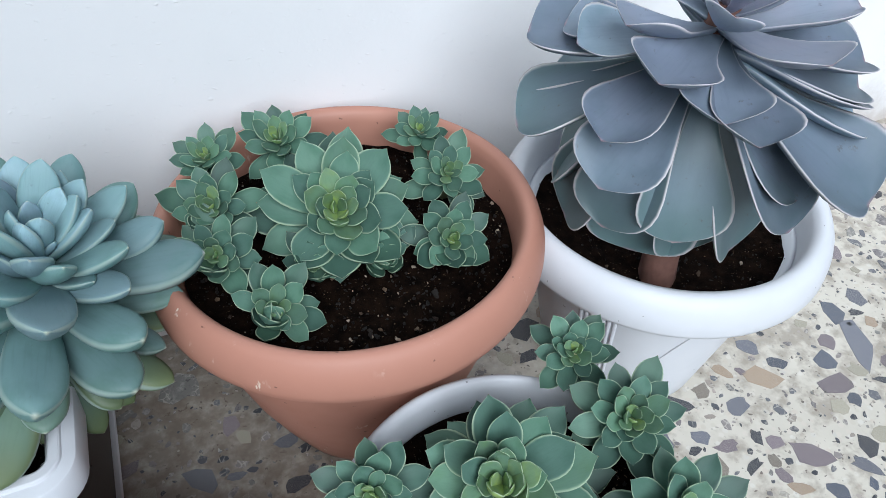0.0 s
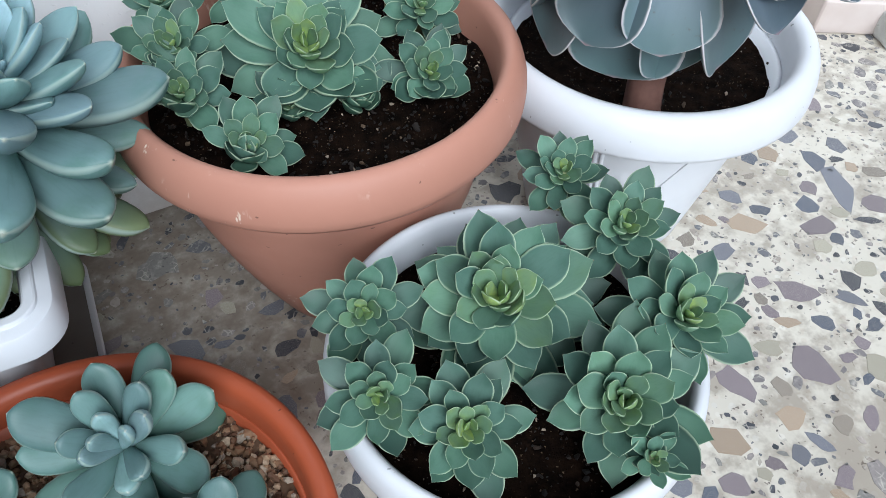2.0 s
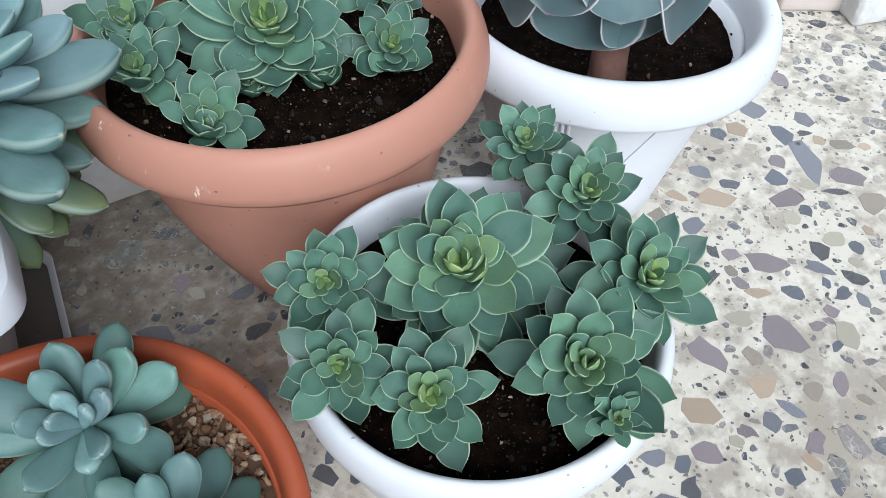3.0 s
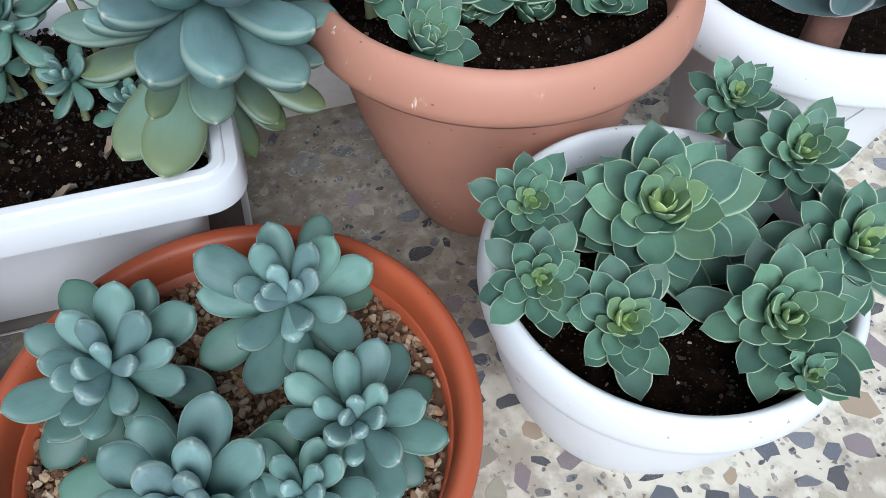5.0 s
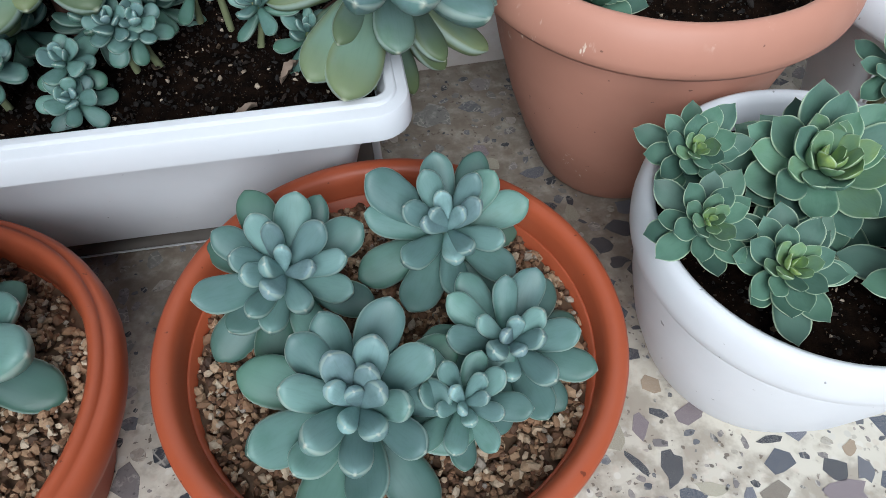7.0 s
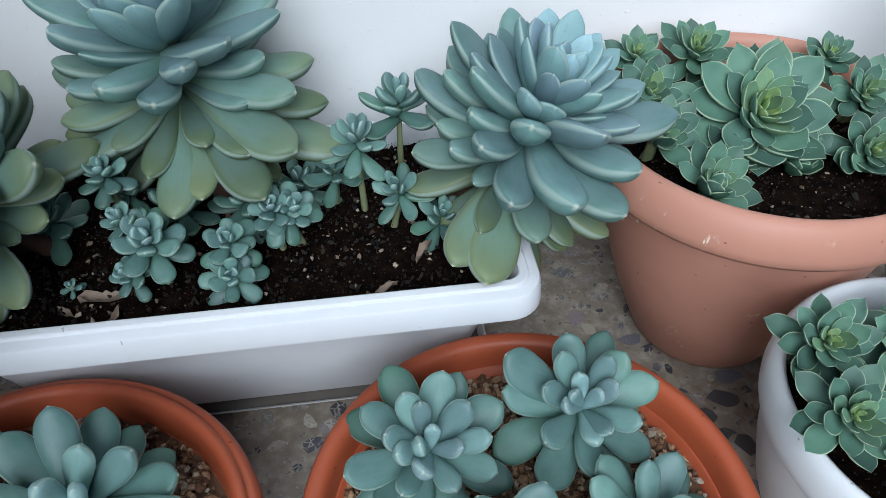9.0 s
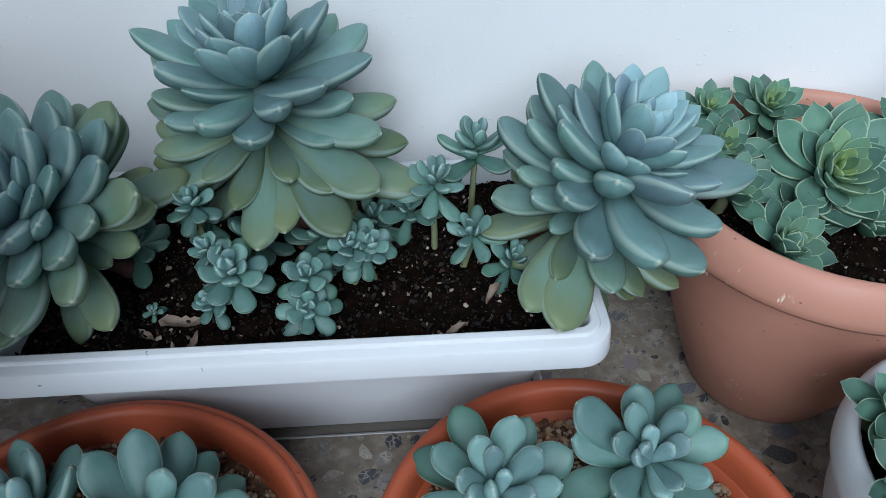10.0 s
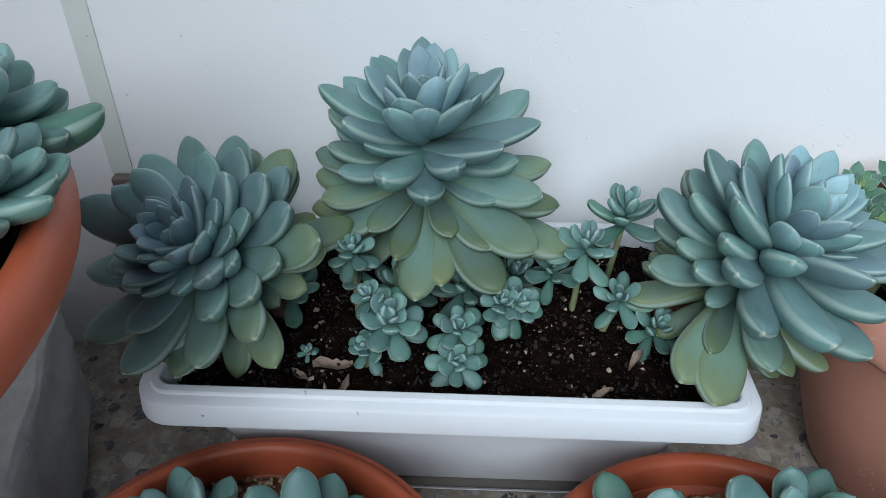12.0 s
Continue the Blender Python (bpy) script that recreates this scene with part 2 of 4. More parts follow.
def concrete_material():
    n = Nodes("rough_concrete")
    xyz = n.coords()
    broad = n.noise(14.0, 5, 0.65, xyz)
    fine = n.noise(160.0, 5, 0.7, xyz)
    col = n.mix(n.span(broad, 0.3, 0.7), (0.50, 0.50, 0.485), (0.68, 0.68, 0.66))
    col = n.mix(n.span(fine, 0.6, 0.75, 0.0, 0.5), col, (0.20, 0.19, 0.18))
    n.bump(n.times(fine, broad, "ADD"), 0.7, 0.004)
    return n.done(col, 0.85, 0.3)


CONCRETE = concrete_material()
MARBLE = plastic("pinkish_marble", (0.55, 0.47, 0.43), (0.68, 0.63, 0.60), 0.35)
DARK = plastic("dark_brown_bracket", (0.16, 0.13, 0.11), (0.10, 0.09, 0.08), 0.6)

# ---- building helpers ----


def mesh_from(name, verts, faces, smooth=True):
    me = bpy.data.meshes.new(name)
    me.from_pydata([tuple(map(float, v)) for v in verts], [], [tuple(map(int, f)) for f in faces])
    if smooth:
        me.shade_smooth()
    me.update()
    return me


def part(name, me, material, parent=None, label=""):
    """One mesh object, from a bmesh or a mesh, under a thing or a part."""
    if isinstance(me, bmesh.types.BMesh):
        data = bpy.data.meshes.new(name)
        me.to_mesh(data)
        me.free()
        me = data
    if material is not None and not me.materials:
        me.materials.append(material)
    ob = new(name, me)
    if parent is not None:
        ob.parent = parent
    if label:
        tagged(ob, label)
    return ob


def thing(name, m, label, category, group="", kind=""):
    ob = new(name)
    ob.empty_display_size = 0.02
    ob.matrix_world = m
    return tagged(ob, label, category, group, kind)


def lathe(name, profile, segments=96, wobble=0.0, seed=0):
    """A turned form from (radius, height) pairs."""
    rng = random.Random(seed)
    ph = rng.uniform(0, 6.28)
    verts, faces = [], []
    for r, z in profile:
        for k in range(segments):
            a = 2 * math.pi * k / segments
            rr = r * (1 + wobble * math.sin(2 * a + ph) + 0.5 * wobble * math.sin(3 * a + 2 * ph))
            verts.append((rr * math.cos(a), rr * math.sin(a), z))
    for i in range(len(profile) - 1):
        for k in range(segments):
            j = (k + 1) % segments
            faces.append((i * segments + k, i * segments + j, (i + 1) * segments + j, (i + 1) * segments + k))
    return mesh_from(name, verts, faces)


def arc(cx, cz, r, a0, a1, n=7, sx=1.0):
    """Points of a profile on an arc, in degrees."""
    return [(cx + sx * r * math.cos(radians(a0 + (a1 - a0) * i / (n - 1))), cz + r * math.sin(radians(a0 + (a1 - a0) * i / (n - 1)))) for i in range(n)]


def round_rect(hx, hy, r, z, per=8):
    pts = []
    for sx, sy, a0 in ((1, 1, 0), (-1, 1, 90), (-1, -1, 180), (1, -1, 270)):
        for i in range(per + 1):
            a = radians(a0 + 90 * i / per)
            pts.append((sx * (hx - r) + r * math.cos(a), sy * (hy - r) + r * math.sin(a), z))
    return pts


def loft(name, rings, cap=True, sharp=False):
    n = len(rings[0])
    verts = [p for ring in rings for p in ring]
    faces = []
    for i in range(len(rings) - 1):
        for k in range(n):
            j = (k + 1) % n
            faces.append((i * n + k, i * n + j, (i + 1) * n + j, (i + 1) * n + k))
    if cap:
        faces.append(tuple(reversed(range(n))))
    me = mesh_from(name, verts, faces)
    if sharp:
        me.set_sharp_from_angle(angle=radians(28))
    return me


def box_bm(hx, hy, hz, bevel=0.003, rough=0.0, cuts=0, seed=0):
    bm = bmesh.new()
    bmesh.ops.create_cube(bm, size=1.0)
    bmesh.ops.scale(bm, vec=(2 * hx, 2 * hy, 2 * hz), verts=bm.verts)
    if bevel:
        bmesh.ops.bevel(bm, geom=bm.edges[:], offset=bevel, segments=3, affect="EDGES", profile=0.6)
    if cuts:
        bmesh.ops.subdivide_edges(bm, edges=bm.edges[:], cuts=cuts, use_grid_fill=True)
    if rough:
        for v in bm.verts:
            p = v.co * 22 + Vector((seed, 0, 0))
            v.co += rough * noise.noise_vector(p) + 0.35 * rough * noise.noise_vector(p * 4)
    for f in bm.faces:
        f.smooth = bool(rough)
    return bm


ICO = None


def ico():
    global ICO
    if ICO is None:
        bm = bmesh.new()
        bmesh.ops.create_icosphere(bm, subdivisions=1, radius=1.0)
        bm.verts.ensure_lookup_table()
        ICO = (np.array([v.co[:] for v in bm.verts]), np.array([[v.index for v in f.verts] for f in bm.faces]))
        bm.free()
    return ICO


def scatter(name, places, sizes, seed, flat=0.65, jitter=0.22, long=1.5):
    """Many small angular stones as one mesh."""
    rng = np.random.default_rng(seed)
    base, tri = ico()
    n = len(places)
    v = np.repeat(base[None], n, 0)
    v = v * (1 + jitter * rng.normal(size=(n, len(base), 1)))
    s = np.stack([rng.uniform(0.8, long, n), rng.uniform(0.7, 1.0, n), rng.uniform(flat, 1.0, n)], -1) * np.asarray(sizes)[:, None]
    v = v * s[:, None, :]
    q = rng.normal(size=(n, 4))
    q /= np.linalg.norm(q, axis=1, keepdims=True)
    w, x, y, z = q.T
    R = np.stack([1 - 2 * (y * y + z * z), 2 * (x * y - z * w), 2 * (x * z + y * w), 2 * (x * y + z * w), 1 - 2 * (x * x + z * z), 2 * (y * z - x * w), 2 * (x * z - y * w), 2 * (y * z + x * w), 1 - 2 * (x * x + y * y)], -1).reshape(n, 3, 3)
    v = np.einsum("nij,nkj->nki", R, v) + np.asarray(places)[:, None, :]
    f = (tri[None] + (np.arange(n) * len(base))[:, None, None]).reshape(-1, 3)
    return mesh_from(name, v.reshape(-1, 3), f, smooth=False)


def disc_soil(name, r, z, bump, seed, rings=36, seg=72):
    """A round bed of soil with an uneven top."""
    verts, faces = [(0, 0, z)], []
    for i in range(1, rings + 1):
        for k in range(seg):
            a = 2 * math.pi * k / seg
            x, y = r * i / rings * math.cos(a), r * i / rings * math.sin(a)
            h = bump * (noise.noise((x * 45 + seed, y * 45, 0)) + 0.6 * noise.noise((x * 140, y * 140, seed)))
            verts.append((x, y, z + h))
    for k in range(seg):
        faces.append((0, 1 + k, 1 + (k + 1) % seg))
    for i in range(rings - 1):
        for k in range(seg):
            j = (k + 1) % seg
            faces.append((1 + i * seg + k, 1 + (i + 1) * seg + k, 1 + (i + 1) * seg + j, 1 + i * seg + j))
    return mesh_from(name, verts, faces)


def disc_points(r, n, seed):
    rng = np.random.default_rng(seed)
    a, q = rng.uniform(0, 2 * math.pi, n), r * np.sqrt(rng.uniform(0, 1, n))
    return q * np.cos(a), q * np.sin(a), rng


# ---- leaves and rosettes ----
SHAPES = {
    # along, half width, thickness
    "plump": ([0, 0.15, 0.35, 0.52, 0.66, 0.78, 0.85, 0.90, 0.935, 0.96, 0.98, 1.0], [0.44, 0.54, 0.76, 0.94, 1.0, 0.95, 0.83, 0.68, 0.52, 0.36, 0.19, 0.0], [0.75, 0.9, 1.0, 1.0, 0.97, 0.90, 0.84, 0.77, 0.68, 0.55, 0.36, 0.0]),
    "ovate": ([0, 0.15, 0.35, 0.52, 0.66, 0.78, 0.87, 0.935, 0.97, 1.0], [0.62, 0.76, 0.95, 1.0, 0.97, 0.86, 0.68, 0.42, 0.20, 0.0], [0.8, 0.9, 1.0, 1.0, 0.94, 0.84, 0.70, 0.52, 0.32, 0.0]),
    "round": ([0, 0.15, 0.35, 0.55, 0.70, 0.82, 0.90, 0.955, 0.98, 1.0], [0.36, 0.48, 0.76, 0.96, 1.0, 0.93, 0.77, 0.52, 0.30, 0.0], [0.85, 0.95, 1.0, 1.0, 0.97, 0.89, 0.76, 0.58, 0.36, 0.0]),
    "paddle": ([0, 0.15, 0.35, 0.55, 0.70, 0.80, 0.86, 0.90, 0.935, 0.96, 0.98, 1.0], [0.32, 0.42, 0.66, 0.90, 1.0, 0.95, 0.85, 0.73, 0.57, 0.40, 0.20, 0.0], [1.0, 1.0, 1.0, 0.98, 0.93, 0.88, 0.83, 0.78, 0.70, 0.58, 0.38, 0.0]),
    "pointed": ([0, 0.15, 0.35, 0.50, 0.63, 0.74, 0.83, 0.90, 0.945, 1.0], [0.46, 0.58, 0.82, 0.96, 1.0, 0.92, 0.72, 0.44, 0.17, 0.0], [0.9, 1.0, 1.0, 0.95, 0.85, 0.72, 0.56, 0.38, 0.20, 0.0]),
    "spoon": ([0, 0.15, 0.35, 0.55, 0.70, 0.82, 0.91, 0.955, 0.98, 1.0], [0.27, 0.28, 0.42, 0.70, 0.93, 1.0, 0.84, 0.58, 0.28, 0.0], [1.0, 1.0, 0.9, 0.8, 0.7, 0.6, 0.45, 0.3, 0.2, 0.0]),
}


def leaf_mesh(name, shape, width, thick, cup, bend, keel, seed, top=0.45, around=18):
    """A leaf one long along x, its upper face towards z, with its margin and length kept as attributes."""
    us, ws, ts = SHAPES[shape]
    u = np.array([0, 0.1, 0.22, 0.35, 0.48, 0.6, 0.7, 0.78, 0.84, 0.885, 0.92, 0.948, 0.97, 0.987, 1.0])
    w = np.interp(u, us, ws)
    w[1:-3] = (w[:-4] + 2 * w[1:-3] + w[2:-2]) / 4
    t = np.interp(u, us, ts)
    rng = random.Random(seed)
    twist, side = rng.uniform(-0.12, 0.12), rng.uniform(-0.05, 0.05)
    verts, edge, along, faces = [], [], [], []
    for i, x in enumerate(u):
        for k in range(around):
            a = 2 * math.pi * k / around
            c, s = math.cos(a), math.sin(a)
            cy = math.copysign(abs(c) ** 0.85, c)
            y = width * w[i] * cy
            z = thick * t[i] * (top * s if s > 0 else (0.9 + keel * (1 - abs(c))) * s)
            z += cup * w[i] * width * cy * cy * (0.3 + 0.7 * x) + bend * x ** 2.6
            wave = 0.012 * math.sin(9 * x + seed) * cy
            verts.append((x - 0.06 * bend * x, y + twist * z + side * x * x, z + wave * width * 2))
            edge.append(abs(c) if abs(s) < 0.999 else 0.0)
            along.append(x)
    for i in range(len(u) - 1):
        for k in range(around):
            j = (k + 1) % around
            faces.append((i * around + k, i * around + j, (i + 1) * around + j, (i + 1) * around + k))
    faces.append(tuple(reversed(range(around))))
    me = mesh_from(name, verts, faces)
    me["tip"] = (1 - 0.06 * bend, 0.0, bend)
    for key, values in (("edge", edge), ("along", along)):
        me.attributes.new(key, "FLOAT", "POINT").data.foreach_set("value", values)
    return me


def leaf_set(name, shape, material, width, thick, cup, bends, keel, top=0.45):
    out = []
    for i, b in enumerate(bends):
        me = leaf_mesh(name, shape, width * (0.94 + 0.06 * (i % 3)), thick, cup * (0.8 + 0.2 * (i % 3)), b, keel, 11 * i + len(name), top)
        me.materials.append(material)
        out.append(me)
    return out


BLUE_LEAVES = leaf_set("spread_leaf", "paddle", LEAF_BLUE, 0.240, 0.165, 0.01, (0.10, 0.15), 0.2, 0.55)
BLUE_LEAVES += leaf_set("long_leaf", "plump", LEAF_BLUE, 0.235, 0.165, 0.02, (0.16, 0.12), 0.2, 0.55)
BLUE_LEAVES += leaf_set("broad_leaf", "ovate", LEAF_BLUE, 0.255, 0.13, 0.10, (0.07, 0.04), 0.25, 0.5)
PLUMP_LEAVES = leaf_set("spread_plump_leaf", "plump", LEAF_PLUMP, 0.240, 0.17, 0.03, (0.14, 0.18), 0.2, 0.55)
PLUMP_LEAVES += leaf_set("plump_leaf", "plump", LEAF_PLUMP, 0.235, 0.20, 0.02, (0.18, 0.12), 0.1, 0.6)
BEAD_LEAVES = leaf_set("bead_leaf", "round", LEAF_PLUMP, 0.29, 0.22, 0.02, (0.06, 0.10, 0.14, 0.12), 0.0, 0.55)
GREEN_LEAVES = leaf_set("green_leaf", "pointed", LEAF_GREEN, 0.305, 0.12, 0.30, (0.22, 0.26, 0.30, 0.20), 0.4, 0.4)
PURPLE_LEAVES = leaf_set("mauve_leaf", "spoon", LEAF_PURPLE, 0.30, 0.05, 0.42, (-0.10, 0.02, 0.10, 0.16), 0.4, 0.4)


def stem_mesh(points, r0, r1, sides=10):
    verts, faces = [], []
    for i, p in enumerate(points):
        q = Vector(points[min(i + 1, len(points) - 1)]) - Vector(points[max(i - 1, 0)])
        rot = q.to_track_quat("Z", "Y")
        r = r0 + (r1 - r0) * i / (len(points) - 1)
        for k in range(sides):
            a = 2 * math.pi * k / sides
            rr = r * (1 + 0.12 * math.sin(3 * a + i * 1.7))
            verts.append(Vector(p) + rot @ Vector((rr * math.cos(a), rr * math.sin(a), 0)))
    for i in range(len(points) - 1):
        for k in range(sides):
            j = (k + 1) % sides
            faces.append((i * sides + k, i * sides + j, (i + 1) * sides + j, (i + 1) * sides + k))
    faces.append(tuple(range((len(points) - 1) * sides, len(points) * sides)))
    return mesh_from("stem", verts, faces)


def rosette(name, heart, axis, foot, n, reach, inner, t0, t1, depth, leaves, phase, seed, label, category, group="", power=1.0, wide=1.0, stem=STEM_GREEN, stem_r=0.005, ages=(0.0, 1.0), grow=0.55, core=0.05, broad=0.0, rim=None, fade=0.0, grown=(), gap=24):
    """A rosette plant: leaves on a golden spiral round an axis, young ones upright in the heart, old ones spread below."""
    rng = random.Random(seed)
    heart, axis, foot = Vector(heart), Vector(axis).normalized(), Vector(foot)
    plant = thing(name, pose(*foot), label, category, group)
    side = Vector((0, 1, 0)).cross(axis).normalized()
    turn = Matrix((side, axis.cross(side), axis)).transposed()
    top = heart - axis * inner * 0.62
    low = top - axis * depth
    points = [foot.lerp(low, i / 4) for i in range(4)] + [low.lerp(top, i / 2) for i in range(3)]
    part("stem", stem_mesh([p - foot for p in points], stem_r, stem_r * 0.6), stem, plant)
    def way(phi, theta):
        return turn @ Vector((math.sin(theta) * math.cos(phi), math.sin(theta) * math.sin(phi), math.cos(theta)))

    def root(phi, f):
        return top - axis * depth * f + (turn @ Vector((math.cos(phi), math.sin(phi), 0))) * reach * core * f ** 0.5

    def put(phi, theta, f, size, lean, aimed):
        at, x = root(phi, f), way(phi, theta)
        z = way(phi, theta - math.pi / 2)
        y = z.cross(x)
        y, z = y * math.cos(lean) + z * math.sin(lean), z * math.cos(lean) - y * math.sin(lean)
        me = leaves[max(0, min(len(leaves) - 1, int((1 - f) * len(leaves) * 0.999 + rng.uniform(-0.5, 0.5)) if f < 1 else 0))]
        wd = wide * (1.0 + broad * (1 - f) ** 2) * rng.uniform(0.92, 1.08)
        if aimed:
            # the leaf curves up, so its root dips for the tip to end where it grows to
            tip = me["tip"]
            dip = math.atan2(tip[2], tip[0])
            x, z = x * math.cos(dip) - z * math.sin(dip), z * math.cos(dip) + x * math.sin(dip)
            size /= math.hypot(tip[0], tip[2])
        ob = part("leaf", me, None, plant)
        m = Matrix((x, y, z)).transposed().to_4x4()
        ob.matrix_basis = Matrix.Translation(at - foot) @ m @ Matrix.Diagonal((size, size * wd, size * wd ** 0.5, 1))
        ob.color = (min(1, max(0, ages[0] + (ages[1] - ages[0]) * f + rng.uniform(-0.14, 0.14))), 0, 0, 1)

    for a, b, length in grown:
        f = min(1.0, max(0.0, (b - t0) / (t1 - t0))) ** (1 / power)
        put(radians(a), radians(b), f, length * 0.001, rng.uniform(-0.12, 0.12), True)
    for i in range(n):
        f = i / (n - 1)
        phi = radians(phase + 137.508 * i + rng.uniform(-8, 8))
        theta = radians(t0 + (t1 - t0) * f ** power + rng.uniform(-6, 6))
        size = (inner + (reach - inner) * f ** grow) * rng.uniform(0.86, 1.10) * (1 - fade * max(0.0, 2 * f - 1))
        if any(way(phi, theta).angle(way(radians(a), radians(b))) < radians(gap * (0.45 + 0.55 * f)) for a, b, _ in grown):
            continue
        for _ in range(12):
            x, at = way(phi, theta), root(phi, f)
            if rim is None or all((p := at + x * size * u).z > rim[3] or p.z > rim[4] and (p.x - rim[0]) ** 2 + (p.y - rim[1]) ** 2 < rim[2] ** 2 for u in (0.5, 0.7, 0.85, 1.0)):
                break
            theta -= radians(5)
        put(phi, theta, f, size, rng.uniform(-0.22, 0.22), False)
    return plant


# leaves that stand out on the larger plants: turn round the axis, spread from it (degrees), length (mm)
LEANING_LEAVES = [(145, 40, 50), (-20, 44, 58), (-178, 49, 32), (83, 51, 46), (-79, 52, 67), (-7, 58, 74), (63, 60, 76), (146, 64, 108), (56, 65, 52), (50, 69, 85), (128, 70, 93), (110, 71, 101), (-133, 71, 79), (-30, 74, 81), (92, 76, 105), (-124, 76, 105), (37, 79, 71), (33, 81, 91), (-117, 83, 76), (-160, 83, 115), (75, 85, 107), (-111, 87, 93), (5, 97, 69), (-83, 100, 62), (-6, 103, 81), (-73, 105, 92), (-48, 106, 55), (-28, 107, 68), (37, 118, 85), (-112, 124, 91)]
TALL_LEAVES = [(161, 24, 28), (14, 35, 49), (-87, 43, 75), (-58, 44, 84), (6, 47, 84), (-175, 55, 99), (122, 57, 85), (96, 58, 72), (-51, 62, 102), (145, 65, 93), (-73, 65, 84), (-11, 67, 101), (-111, 68, 94), (26, 72, 105), (-90, 73, 92), (-23, 77, 81), (-150, 78, 79), (-30, 86, 107), (-40, 88, 74), (4, 90, 109), (-124, 95, 79), (-43, 96, 123), (-72, 98, 70), (-55, 99, 93), (-8, 99, 119), (-106, 102, 86), (-60, 104, 125), (-21, 105, 142), (-82, 106, 102), (-94, 106, 115)]
OVERHANGING_LEAVES = [(116, 14, 40), (-51, 25, 29), (-131, 50, 81), (-51, 51, 56), (33, 52, 79), (-89, 53, 105), (154, 54, 71), (-46, 54, 82), (-159, 57, 97), (7, 59, 87), (87, 61, 70), (156, 62, 99), (-11, 64, 109), (-55, 67, 97), (-136, 71, 94), (-94, 71, 118), (-112, 78, 108), (-64, 78, 108), (-175, 86, 75), (-32, 88, 89), (-167, 95, 92), (-89, 95, 91), (-135, 96, 60), (147, 99, 84), (-115, 103, 84), (-105, 105, 120), (-54, 107, 86), (-119, 107, 114), (-178, 120, 89), (-147, 130, 68)]
MAUVE_LEAVES = [(-96, 71, 101), (-149, 85, 98), (-123, 91, 98), (-26, 95, 110), (-108, 97, 102), (131, 103, 105), (-27, 103, 118), (139, 104, 131), (-34, 105, 123), (-164, 109, 111), (-38, 112, 132), (-61, 113, 156), (157, 122, 146), (-157, 123, 125), (-71, 125, 125), (123, 127, 95), (-78, 127, 142), (122, 128, 143), (-116, 145, 134), (-155, 145, 140), (146, 150, 152), (-69, 150, 159), (168, 156, 166), (-91, 161, 157), (-134, 165, 163)]
TERRACOTTA_TOP_LEAVES = [(48, 41, 38), (87, 47, 42), (-112, 54, 46), (32, 58, 45), (62, 59, 53), (67, 61, 64), (32, 61, 68), (-148, 61, 61), (124, 63, 49), (132, 67, 73), (0, 67, 64), (-77, 71, 54), (-111, 74, 60), (152, 76, 66), (-39, 76, 59), (-57, 79, 64), (-176, 83, 67), (105, 99, 73)]
LOW_TOP_LEAVES = [(57, 35, 34), (-11, 40, 36), (-122, 60, 48), (-75, 61, 50), (1, 63, 57), (-11, 65, 67), (152, 65, 52), (-95, 67, 55), (176, 71, 56), (-46, 72, 69), (-37, 76, 62), (-106, 77, 60), (-72, 85, 65), (20, 90, 67), (41, 91, 59), (78, 93, 56), (57, 94, 48), (104, 95, 54), (121, 95, 61)]
ORANGE_BACK_LEAVES = [(21, 21, 31), (174, 26, 36), (91, 31, 36), (18, 36, 39), (-70, 36, 40), (-94, 40, 41), (148, 44, 43), (102, 50, 49), (47, 50, 48), (-32, 52, 48), (139, 65, 71), (161, 69, 61), (-47, 71, 58), (-2, 127, 67)]
ORANGE_SIDE_LEAVES = [(76, 19, 32), (-15, 30, 37), (-172, 34, 41), (100, 39, 42), (161, 42, 45), (-129, 48, 47), (113, 49, 49), (39, 49, 48), (1, 52, 50), (76, 61, 57), (-25, 61, 53), (-166, 67, 63), (27, 73, 62), (-141, 103, 73), (144, 113, 67)]
ORANGE_FRONT_LEAVES = [(137, 24, 40), (58, 27, 42), (108, 36, 49), (64, 44, 52), (157, 49, 55), (28, 59, 59), (125, 60, 61), (103, 64, 62), (66, 65, 69), (152, 97, 78), (-170, 102, 75)]
ORANGE_END_LEAVES = [(28, 39, 37), (139, 39, 36), (168, 58, 46), (82, 60, 46), (134, 69, 51), (-74, 72, 54), (41, 108, 61), (10, 114, 60), (-30, 137, 61)]
OPEN_LEAVES = [(80, 39, 48), (-16, 59, 90), (108, 62, 70), (82, 84, 66), (60, 90, 61), (35, 101, 65)]

# ---- the setting ----
WALL_Y = 0.562
wall_me = box_bm(6.0, 0.10, 1.6, 0)
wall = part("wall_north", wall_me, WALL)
wall.location = (0, WALL_Y + 0.10, 1.598)
tagged(wall, "white painted masonry wall with a roller texture", "wall", kind="structure")

bm = bmesh.new()
bmesh.ops.create_grid(bm, x_segments=2, y_segments=2, size=60.0)
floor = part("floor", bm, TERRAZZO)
tagged(floor, "pale terrazzo floor with grey and brown stone chips", "floor", kind="structure")

# added wall, out of view, that keeps low light off the pots
wall = part("unseen_wall_south", box_bm(6.0, 0.08, 0.30, 0), CONCRETE)
wall.location = (0, -1.6, 0.298)
tagged(wall, "low grey concrete wall out of view, added to block low light", "wall", kind="structure")
# added side wall, never in view, shading the left end
wall = part("unseen_wall_west", box_bm(0.10, 1.06, 1.6, 0), WALL)
wall.location = (-1.50, -0.50, 1.598)
tagged(wall, "white side wall out of view, added to shade the left", "wall", kind="structure")

